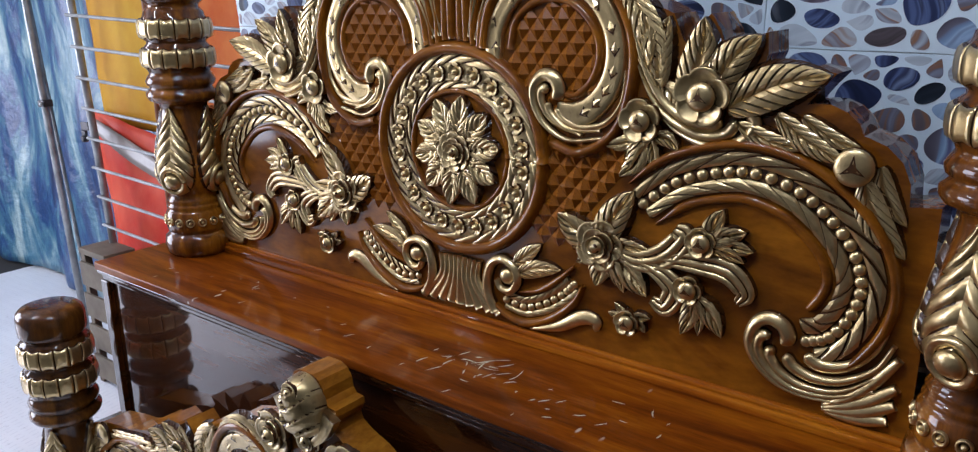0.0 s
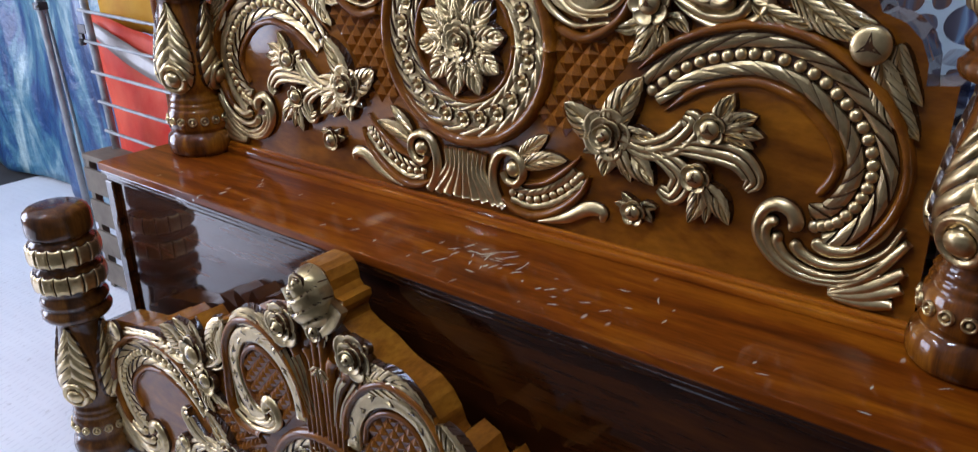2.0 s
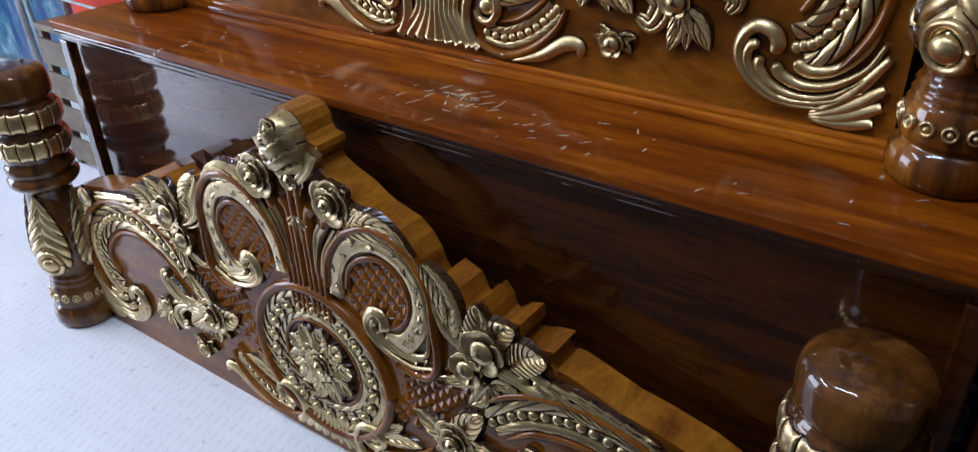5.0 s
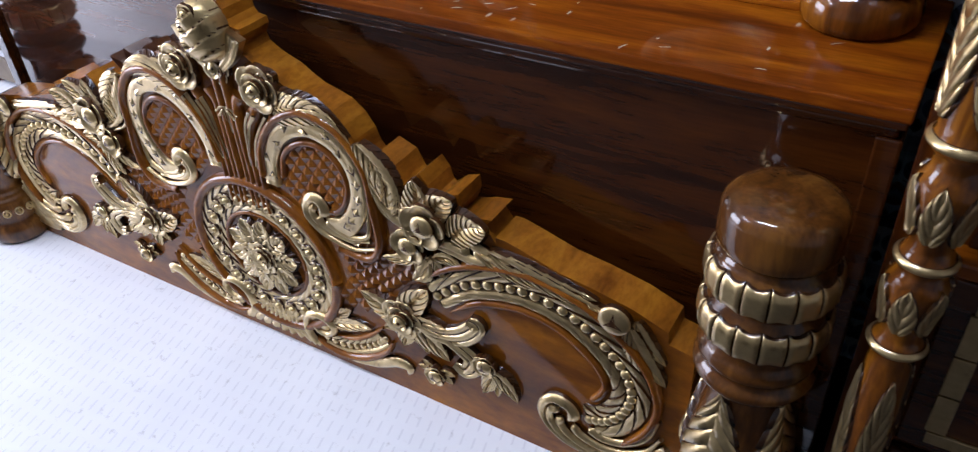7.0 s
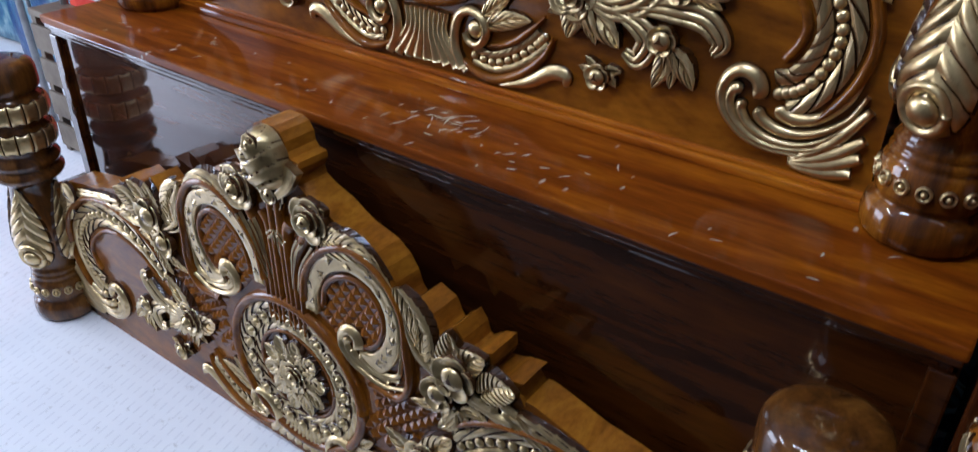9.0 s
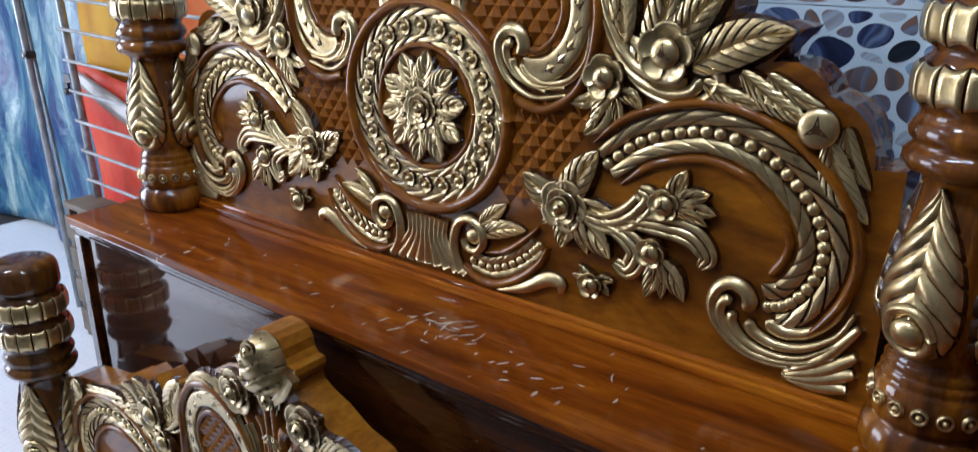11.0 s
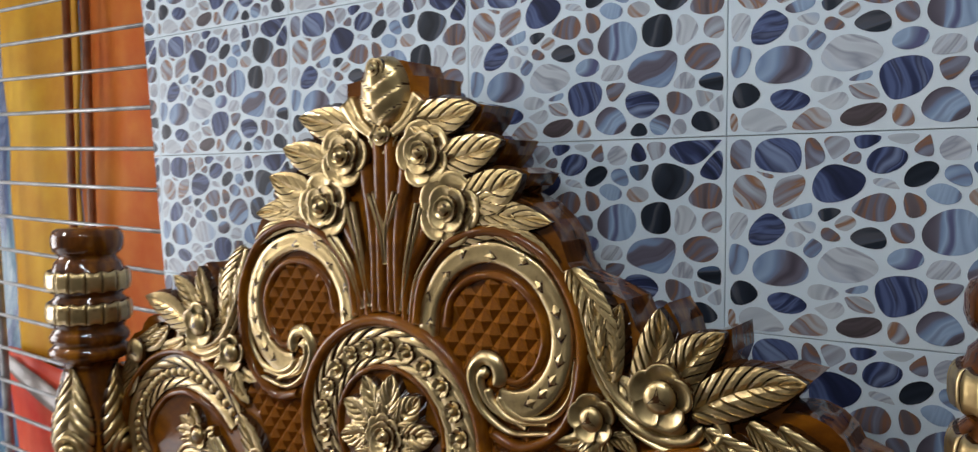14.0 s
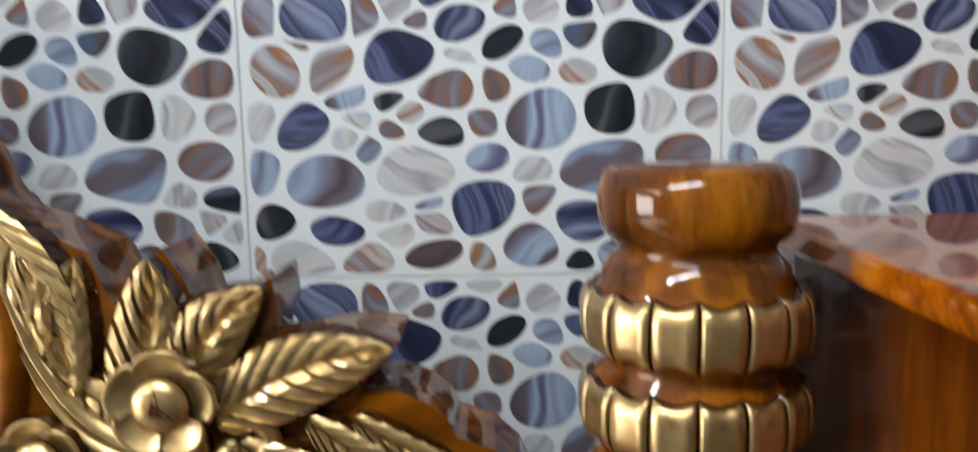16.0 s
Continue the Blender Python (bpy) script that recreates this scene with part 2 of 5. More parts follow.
def mat_floor():
    m, n, l, b = mat("white_vinyl_mat", 0.42, 0, 0.15)
    v = coords(n, l, (1, 1, 1))
    a = noise_node(n, l, v, 2.2, 5)
    r = ramp(n, ((0.3, (0.74, 0.75, 0.77)), (0.7, (0.83, 0.84, 0.85))))
    l.new(a.outputs[0], r.inputs[0])
    dirt = noise_node(n, l, v, 34, 5, 0.7)
    dr = ramp(n, ((0.28, (0.70, 0.68, 0.66)), (0.40, (1, 1, 1))))
    l.new(dirt.outputs[0], dr.inputs[0])
    mx = n.new("ShaderNodeMix")
    mx.data_type, mx.blend_type = 'RGBA', 'MULTIPLY'
    mx.inputs[0].default_value = 1
    l.new(r.outputs[0], mx.inputs[6])
    l.new(dr.outputs[0], mx.inputs[7])
    l.new(mx.outputs[2], b.inputs["Base Color"])
    def op(kind, a, k):
        q = n.new("ShaderNodeMath")
        q.operation = kind
        l.new(a, q.inputs[0])
        if isinstance(k, (int, float)):
            q.inputs[1].default_value = k
        elif k is not None:
            l.new(k, q.inputs[1])
        return q.outputs[0]

    sp = n.new("ShaderNodeSeparateXYZ")
    l.new(coords(n, l, (1 / 0.024, 1 / 0.052, 1), "Object", (0, 0, radians(-28))), sp.inputs[0])
    row = op('MULTIPLY', op('FLOOR', sp.outputs[0], None), 0.5)
    across = op('LESS_THAN', op('FRACT', sp.outputs[0], None), 0.17)
    length = op('LESS_THAN', op('FRACT', op('ADD', sp.outputs[1], row), None), 0.62)
    dash = op('MULTIPLY', across, length)
    bump(n, l, b, dash, 0.9, 0.005)
    # the embossed dashes' shade, also painted as a darker tone over the bump
    dash_shade = n.new("ShaderNodeMix")
    dash_shade.data_type, dash_shade.blend_type = 'RGBA', 'MULTIPLY'
    l.new(op('MULTIPLY', dash, 0.55), dash_shade.inputs[0])
    l.new(mx.outputs[2], dash_shade.inputs[6])
    dash_shade.inputs[7].default_value = (0.80, 0.80, 0.82, 1)
    l.new(dash_shade.outputs[2], b.inputs["Base Color"])
    return m


FLOOR = mat_floor()


def mat_tarp():
    m, n, l, b = mat("blue_tarpaulin", 0.40, 0, 0.2)
    v = coords(n, l, (1, 1, 1))
    a = noise_node(n, l, coords(n, l, (1.6, 1, 0.55), 'Object', (0, 0.5, 0)), 2.6, 6, 0.65, 0.9)
    # pale last stop paints the whitish sheen of the creases into the blue
    r = ramp(n, ((0.34, (0.004, 0.014, 0.070)), (0.46, (0.010, 0.050, 0.16)), (0.55, (0.055, 0.16, 0.23)), (0.67, (0.33, 0.43, 0.43))))
    l.new(a.outputs[0], r.inputs[0])
    l.new(r.outputs[0], b.inputs["Base Color"])
    f = noise_node(n, l, v, 16, 4)
    bump(n, l, b, f.outputs[0], 0.6, 0.02)
    return m


TARP = mat_tarp()


# ---- mesh helpers ----
def mesh_of(name, V, F, mats, MI=None, smooth=True):
    me = bpy.data.meshes.new(name)
    me.from_pydata([tuple(v) for v in V], [], F)
    for m in mats:
        me.materials.append(m)
    if MI is not None:
        me.polygons.foreach_set("material_index", MI)
    me.polygons.foreach_set("use_smooth", [smooth] * len(F))
    me.update()
    return me


def put(name, me, parent=None, m=None, label=""):
    ob = new(name, me)
    if parent is not None:
        ob.parent = parent
    if m is not None:
        ob.matrix_basis = m
    if label:
        ob["label"] = label
    return ob


def part(name, bm, material, parent, label="", bevel=0.0, smooth=False):
    if bevel:
        bmesh.ops.bevel(bm, geom=list(bm.edges), offset=bevel, segments=2, affect='EDGES', profile=0.6)
    me = bpy.data.meshes.new(name)
    bm.to_mesh(me)
    bm.free()
    me.materials.append(material)
    me.polygons.foreach_set("use_smooth", [smooth] * len(me.polygons))
    return put(name, me, parent, None, label)


def boxes(*list_of):
    bm = bmesh.new()
    for x0, x1, y0, y1, z0, z1 in list_of:
        bmesh.ops.create_cube(bm, size=1, matrix=Matrix.LocRotScale(((x0 + x1) / 2, (y0 + y1) / 2, (z0 + z1) / 2), None, (x1 - x0, y1 - y0, z1 - z0)))
    return bm


def rod(p, q, r, seg=8):
    p, q = Vector(p), Vector(q)
    bm = bmesh.new()
    bmesh.ops.create_cone(bm, cap_ends=True, segments=seg, radius1=r, radius2=r, depth=(q - p).length,
                          matrix=Matrix.Translation((p + q) / 2) @ (q - p).to_track_quat('Z', 'Y').to_matrix().to_4x4())
    return bm


def thing(name, at, label, category, group="", kind=""):
    ob = new(name)
    ob.location = at
    ob.empty_display_size = 0.1
    return tagged(ob, label, category, group, kind)


def lathe(profile, seg=40):
    """Turned body round z from (radius, height) pairs."""
    V, F = [], []
    for r, z in profile:
        for k in range(seg):
            a = 2 * math.pi * k / seg
            V.append((r * math.cos(a), r * math.sin(a), z))
    for i in range(len(profile) - 1):
        for k in range(seg):
            j = (k + 1) % seg
            F.append((i * seg + k, i * seg + j, (i + 1) * seg + j, (i + 1) * seg + k))
    F.append(tuple(range(seg))[::-1])
    F.append(tuple((len(profile) - 1) * seg + k for k in range(seg)))
    return V, F


# ---- carving: all shapes lie on a panel, u across, v up, d out of it ----
def crv(pts, n=40, closed=False):
    """A smooth line through points."""
    P = [Vector(p) for p in pts]
    out, m = [], len(P)
    segs = m if closed else m - 1
    for k in range(n + 1):
        f = k / n * segs
        i = min(int(f), segs - 1)
        t = f - i
        if closed:
            a, b, c, d = P[(i - 1) % m], P[i % m], P[(i + 1) % m], P[(i + 2) % m]
        else:
            b, c = P[i], P[i + 1]
            a = P[i - 1] if i else b * 2 - c
            d = P[i + 2] if i + 2 < m else c * 2 - b
        out.append(0.5 * (2 * b + (c - a) * t + (2 * a - 5 * b + 4 * c - d) * t * t + (3 * b - a - 3 * c + d) * t ** 3))
    return out


ROUND = [(-1, 0), (-0.9, 0.42), (-0.65, 0.78), (-0.3, 0.96), (0, 1), (0.3, 0.96), (0.65, 0.78), (0.9, 0.42), (1, 0)]
TWO = [(-1, 0), (-0.9, 0.6), (-0.55, 1), (-0.2, 0.82), (-0.06, 0.4), (0.06, 0.4), (0.25, 0.8), (0.6, 0.92), (0.9, 0.55), (1, 0)]
THREE = [(-1, 0), (-0.96, 0.6), (-0.70, 0.88), (-0.43, 0.74), (-0.38, 0.36), (-0.33, 0.76), (0.0, 1.0), (0.29, 0.78), (0.34, 0.36), (0.39, 0.74), (0.68, 0.9), (0.95, 0.58), (1, 0)]
ROOF = [(-1, 0), (-0.95, 0.42), (-0.82, 0.62), (-0.22, 1.0), (0.08, 0.97), (0.80, 0.66), (0.95, 0.42), (1, 0)]
BLADE = [(-1, 0), (-0.95, 0.75), (-0.5, 0.98), (0.0, 1.0), (0.5, 0.9), (0.93, 0.62), (1, 0)]
FLAT = [(-1, 0), (-0.94, 0.7), (-0.8, 1), (-0.3, 0.9), (0.3, 0.9), (0.8, 1), (0.94, 0.7), (1, 0)]


def along(line, t):
    """Place and side direction at 0..1 of a sampled line."""
    n = len(line) - 1
    f = min(max(t, 0.0), 1.0) * n
    i = min(int(f), n - 1)
    p = line[i].lerp(line[i + 1], f - i)
    a, b = line[max(i - 1, 0)], line[min(i + 2, n)]
    tan = (b - a).normalized() if (b - a).length > 1e-9 else Vector((1, 0))
    return p, Vector((-tan.y, tan.x))


FEATHER = ((0.0, 0.62), (0.085, 0.60), (0.13, 1.06), (0.45, 1.0), (0.8, 0.86))


def sweep(line, width, h, profile=ROUND, saw=0, skew=2.6, d0=0.0, mirror=False):
    """A carved band along a line. width: half width, a number or a function of 0..1. saw: how many feathers are cut across it."""
    V, F, MI = [], [], []
    m = len(profile)
    if saw:
        rows = [(r + f, k) for r in range(-3, saw + 3) for f, k in FEATHER] + [(float(saw + 3), 0.62)]
    else:
        rows = [(i / (len(line) - 1), 1.0) for i in range(len(line))]
    for p0, k0 in rows:
        for s, k in profile:
            t = (p0 + (s + 1) * 0.5 * skew) / saw if saw else p0
            t = min(max(t, 0.0), 1.0)
            p, nor = along(line, t)
            w = width(t) if callable(width) else width
            q = p + nor * (s * w)
            hh = k * k0 * h * min(1.0, 0.35 + w / 0.012)
            V.append((q.x, -(d0 + hh if k > 0 else d0 - 0.002), q.y))
    n = len(rows)
    for i in range(n - 1):
        for j in range(m - 1):
            F.append((i * m + j, (i + 1) * m + j, (i + 1) * m + j + 1, i * m + j + 1))
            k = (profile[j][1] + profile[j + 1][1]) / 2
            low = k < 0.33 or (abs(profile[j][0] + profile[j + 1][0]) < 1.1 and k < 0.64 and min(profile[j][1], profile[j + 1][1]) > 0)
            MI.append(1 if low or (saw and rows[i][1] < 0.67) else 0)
    F.append(tuple(range(m))[::-1])
    F.append(tuple((n - 1) * m + j for j in range(m)))
    MI += [0, 0]
    return V, F, MI


def lobe_width(w0, w1, head=0.10):
    """Half width of a scroll's lobe: thin at its tail, growing to a round head."""
    def width(t):
        w = w0 + (w1 - w0) * math.sin(math.pi / 2 * t) ** 1.3
        e = max(0.0, (t - 1 + head) / head)
        return max(0.0012, w * math.sqrt(max(0.0, 1 - e * e)))
    return width


def beside(line, off):
    """A line that keeps a distance from another; off: a number or a function of 0..1."""
    n = len(line) - 1
    out = []
    for i in range(n + 1):
        p, nor = along(line, i / n)
        out.append(p + nor * (off(i / n) if callable(off) else off))
    return out


RIB = ((0.0, 0.50), (0.12, 0.52), (0.18, 0.86), (0.55, 0.95), (0.97, 1.0))


def leaf(base, tip, width, h=0.02, bend=0.0, ribs=7, d0=0.0, lift=0.0, m=6, slant=2.7, form=(0.55, 0.80)):
    """A pointed leaf: a cut midrib and, on both sides, rounded ribs with dark cuts between them."""
    B, T = Vector(base), Vector(tip)
    ax = T - B
    ribs = max(3, round(ribs * 0.78))
    side = Vector((-ax.y, ax.x)).normalized()
    V, F, MI = [], [], []
    rows = [(r + f, k) for r in range(-4, ribs) for f, k in RIB] + [(float(ribs), 0.50)]
    for sg in (1, -1):
        b0 = len(V)
        for p, k in rows:
            for j in range(m):
                s = j / (m - 1)
                t = min(1.0, max(0.0, (p + s ** 1.1 * slant) / ribs))
                c = B + ax * t + side * (bend * math.sin(math.pi * t))
                w = width * 2.15 * (t + 0.03) ** form[0] * (1 - t) ** form[1]
                e = 0.62 + 0.38 * math.sin(math.pi * (0.1 + 0.72 * s)) if s > 0.02 else 0.62
                hh = h * e * (k if s > 0.02 else 0.8) * (1 - 0.25 * t)
                if j == m - 1:
                    hh = -0.002
                edge = w * s * (1.0 - (0.07 if k < 0.7 and s > 0.6 else 0.0))
                q = c + side * (sg * edge)
                V.append((q.x, -(d0 + hh + lift * t * t), q.y))
        for i in range(len(rows) - 1):
            for j in range(m - 1):
                f = (b0 + i * m + j, b0 + i * m + j + 1, b0 + (i + 1) * m + j + 1, b0 + (i + 1) * m + j)
                F.append(f if sg > 0 else f[::-1])
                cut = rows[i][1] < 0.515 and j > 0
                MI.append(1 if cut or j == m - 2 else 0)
    return V, F, MI


def petal(half, r0, r1, z0, z1, tilt, n=9):
    """One cupped petal, pointing along u, with a dark undercut rim."""
    V, F, MI = [], [], []
    rows = ((0.0, 0.0), (0.35, 0.10), (0.65, 0.38), (0.86, 0.78), (0.97, 1.0), (1.0, 0.80), (1.01, -0.6))
    for g, k in rows:
        for i in range(n):
            s = 2 * i / (n - 1) - 1
            rim = r1 * (1 - 0.20 * abs(s) ** 2.6)
            r = r0 + (rim - r0) * g
            a = s * half * (0.75 + 0.25 * g)
            d = z0 + (z1 - z0) * k + tilt * s * (0.3 + 0.7 * g) + 0.0015 * (1 - s * s)
            if k < 0:
                d = z0 - 0.35 * (z1 - z0) - 0.004
            V.append((r * math.cos(a), -d, r * math.sin(a)))
    for j in range(len(rows) - 1):
        for i in range(n - 1):
            F.append((j * n + i, (j + 1) * n + i, (j + 1) * n + i + 1, j * n + i + 1))
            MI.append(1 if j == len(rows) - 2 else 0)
    return V, F, MI


def rose_bud(core, h):
    """The coiled bud in the middle of a rose."""
    V, F, MI = [(0, -h * 1.08, 0)], [], []
    seg, rg = 18, 6
    for i in range(1, rg + 1):
        g = i / rg
        for q in range(seg):
            a = 2 * math.pi * q / seg
            f = (q / seg + g * 1.6) % 1.0
            V.append((core * g * math.cos(a), -h * (0.62 + 0.44 * math.cos(g * math.pi / 2) + 0.09 * f), core * g * math.sin(a)))
    for q in range(seg):
        F.append((0, 1 + (q + 1) % seg, 1 + q))
        MI.append(0)
    for i in range(rg - 1):
        for q in range(seg):
            w = (q + 1) % seg
            F.append((1 + i * seg + q, 1 + i * seg + w, 1 + (i + 1) * seg + w, 1 + (i + 1) * seg + q))
            f = ((q + 0.5) / seg + (i + 1.5) / rg * 1.6) % 1.0
            MI.append(1 if f < 0.14 else 0)
    return V, F, MI


def button_bud(core, h):
    """A round button with a dark three-pointed cut."""
    V, F = dome(core, h * 0.42, 20, 6)
    V = [(x, y - h * 0.66, z) for x, y, z in V]
    base = len(V)
    V += [(core * 1.02 * math.cos(math.pi * k / 10), -h * 0.2, core * 1.02 * math.sin(math.pi * k / 10)) for k in range(20)]
    ring = base - 20
    F += [(ring + k, base + k, base + (k + 1) % 20, ring + (k + 1) % 20) for k in range(20)]
    MI = [0] * (len(F) - 20) + [1] * 20
    c = len(V)
    V.append((0, -h * 1.10, 0))
    for k in range(6):
        q = core * (0.72 if k % 2 == 0 else 0.20)
        a = math.pi / 3 * k + math.pi / 2
        V.append((q * math.cos(a), -h * 0.66 - h * 0.42 * math.sqrt(1 - (q / core) ** 2) - 0.0012, q * math.sin(a)))
    for k in range(6):
        F.append((c, c + 1 + k, c + 1 + (k + 1) % 6))
        MI.append(1)
    return V, F, MI


def rose(parent, c, r, h=0.03, layers=((5, 1.0, 0.0), (4, 0.68, 0.55), (3, 0.44, 1.1)), d0=0.0, spin=0.0, sym=False, button=0.0):
    """A rose part: a coiled bud, or a round button with a three-pointed cut, and layered petals under it."""
    nl = len(layers)
    bud = mesh_of("rose", *(lambda s: (s[0], s[1], [GOLD, GLAZE], s[2]))(button_bud(r * button, h) if button else rose_bud(r * layers[-1][1] * 0.62, h)))
    leaves = []
    for k, (n, R, ph) in enumerate(layers):
        low, high = (0.30, 0.74) if button else (0.10 + 0.52 * k / nl, 0.36 + 0.58 * k / nl)
        s = petal(math.pi / n * 1.12, r * R * 0.12, r * R, h * low, h * high, (0.12 if button else 0.05) * h)
        leaves.append((mesh_of("petal", s[0], s[1], [GOLD, GLAZE], s[2]), n, ph))
    for sg in ((1, -1) if sym else (1,)):
        ob = put("rose", bud, parent, Matrix.LocRotScale((sg * c[0], -d0, c[1]), None, (sg, 1, 1)))
        for me, n, ph in leaves:
            for i in range(n):
                put("petal", me, ob, Matrix.Rotation(-(2 * math.pi * i / n + ph + spin), 4, 'Y'))


def dome(r, h, seg=14, rings=5):
    V, F = [(0, -h, 0)], []
    for i in range(1, rings + 1):
        a = math.pi / 2 * i / rings
        for k in range(seg):
            b = 2 * math.pi * k / seg
            V.append((r * math.sin(a) * math.cos(b), -h * math.cos(a), r * math.sin(a) * math.sin(b)))
    for k in range(seg):
        F.append((0, 1 + k, 1 + (k + 1) % seg))
    for i in range(rings - 1):
        for k in range(seg):
            j = (k + 1) % seg
            F.append((1 + i * seg + k, 1 + (i + 1) * seg + k, 1 + (i + 1) * seg + j, 1 + i * seg + j))
    return V, F


def ringlet(r, seg=16):
    """A small ring with a pearl in it."""
    V, F = dome(r * 0.45, r * 0.75, 10, 4)
    base = len(V)
    prof = [(r, 0), (r * 0.95, r * 0.4), (r * 0.8, r * 0.5), (r * 0.66, r * 0.35), (r * 0.6, 0)]
    for q, h in prof:
        for k in range(seg):
            a = 2 * math.pi * k / seg
            V.append((q * math.cos(a), -h, q * math.sin(a)))
    for i in range(len(prof) - 1):
        for k in range(seg):
            j = (k + 1) % seg
            F.append((base + i * seg + k, base + i * seg + j, base + (i + 1) * seg + j, base + (i + 1) * seg + k))
    return V, F


def floret(r, count=5):
    """A small flower: a pearl with cupped round petals and dark lines between them."""
    V, F = dome(r * 0.40, r * 0.80, 12, 4)
    MI = [0] * len(F)
    rings = ((0.36, 0.02), (0.45, 0.16), (0.68, 0.26), (0.90, 0.50), (1.0, 0.44), (1.03, -0.1))
    seg = count * 8
    base = len(V)
    for q, h in rings:
        for k in range(seg):
            f = 2 * (k % 8) / 8 - 1
            lobe = 1 - 0.20 * abs(f) ** 3
            a = 2 * math.pi * k / seg
            V.append((r * q * lobe * math.cos(a), -r * h * (0.25 if k % 8 == 0 else 1.0), r * q * lobe * math.sin(a)))
    for i in range(len(rings) - 1):
        for k in range(seg):
            j = (k + 1) % seg
            F.append((base + i * seg + k, base + i * seg + j, base + (i + 1) * seg + j, base + (i + 1) * seg + k))
            MI.append(1 if i in (0, len(rings) - 2) or (k % 8 == 0 and i > 1) else 0)
    return V, F, MI


PYRAMID = mesh_of("diamond", [(-1, 0, 0), (0, 0, -1), (1, 0, 0), (0, 0, 1), (0, -1, 0)], [(0, 1, 4), (1, 2, 4), (2, 3, 4), (3, 0, 4)], [WOOD_DIAMOND], None, False)
BEAD = mesh_of("bead", *dome(0.0105, 0.010), [GOLD])
STUD = mesh_of("floret", *(lambda f: (f[0], f[1], [GOLD, GLAZE], f[2]))(floret(0.0175)))
POST_STUD = mesh_of("stud", *ringlet(0.012), [GOLD])


class Carving:
    """A panel with its ornaments; warp() moves the layout, both() adds a piece and its mirror image."""

    def __init__(self, parent, warp, d0):
        self.parent, self.warp, self.d0 = parent, warp, d0

    def W(self, pts):
        return [self.warp(u, v) for u, v in pts]

    def one(self, name, shape, mats=None, label="", smooth=True):
        V, F, *MI = shape
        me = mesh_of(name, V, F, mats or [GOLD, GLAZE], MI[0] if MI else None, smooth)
        return put(name, me, self.parent, None, label)

    def both(self, name, shape, mats=None, label="", smooth=True):
        ob = self.one(name, shape, mats, label, smooth)
        put(name, ob.data, self.parent, Matrix.Diagonal((-1, 1, 1, 1)), label)

    def band(self, name, pts, width, h, profile=ROUND, n=40, mats=None, lift=0.0, sym=True, **kw):
        shape = sweep(crv(self.W(pts), n), width, h, profile, d0=self.d0 + lift, **kw)
        (self.both if sym else self.one)(name, shape, mats)

    def leaf(self, base, tip, width, h=0.022, bend=0.0, ribs=7, lift=0.0, sym=True, up=0.0):
        b, t = self.W([base, tip])
        shape = leaf(b, t, width, h, bend, ribs, self.d0 + lift, up)
        (self.both if sym else self.one)("leaf", shape, None, "", False)

    def rose(self, c, r, h=0.03, sym=True, lift=0.009, **kw):
        rose(self.parent, self.warp(*c), r, h, d0=self.d0 + lift, sym=sym, **kw)

    def beads(self, pts, count, lift, scale=1.0):
        for p in crv(self.W(pts), count - 1):
            for s in (1, -1):
                put("bead", BEAD, self.parent, Matrix.LocRotScale((s * p.x, -(self.d0 + lift), p.y), None, (scale, scale, scale)))


def slab(outline, y0, y1, warp):
    """A thick sawn board from its half outline, mirrored."""
    half = [warp(u, v) for u, v in outline]
    ring = half + [(-u, v) for u, v in reversed(half) if abs(u) > 1e-6]
    pts, _, tris, *_ = geometry.delaunay_2d_cdt([Vector(p) for p in ring], [(i, (i + 1) % len(ring)) for i in range(len(ring))], [], 1, 1e-6)
    bm = bmesh.new()
    front = [bm.verts.new((p.x, y0, p.y)) for p in pts]
    back = [bm.verts.new((p.x, y1, p.y)) for p in pts]
    for t in tris:
        bm.faces.new([front[k] for k in t])
        bm.faces.new([back[k] for k in reversed(t)])
    k = len(ring)
    for i in range(k):
        j = (i + 1) % k
        bm.faces.new((front[i], back[i], back[j], front[j])).material_index = 1
    bmesh.ops.recalc_face_normals(bm, faces=list(bm.faces))
    return bm


def crest_bud(at, a, b, h, d0):
    """A plump rosebud seen from the side, its petals wound in slanting folds."""
    V, F, MI = [], [], []
    n, m = 64, 17
    for i in range(n + 1):
        v = -1 + 2 * i / n
        w = a * math.sqrt(max(0.0, 1 - abs(v) ** 2.4)) * (1.0 - 0.12 * v)
        for j in range(m):
            u = -1 + 2 * j / (m - 1)
            f = (2.1 * v - 1.25 * abs(u + 0.15) + 9) % 1.0
            d = h * math.sqrt(max(0.0, 1 - u * u)) * math.sqrt(max(0.0, 1 - v ** 4)) * (0.84 + 0.18 * f)
            V.append((at[0] + w * u, -(d0 - 0.002 + d), at[1] + b * v))
    for i in range(n):
        for j in range(m - 1):
            F.append((i * m + j, i * m + j + 1, (i + 1) * m + j + 1, (i + 1) * m + j))
            v, u = -1 + 2 * (i + 0.5) / n, -1 + 2 * (j + 0.5) / (m - 1)
            MI.append(1 if (2.1 * v - 1.25 * abs(u + 0.15) + 9) % 1.0 < 0.07 else 0)
    return V, F, MI


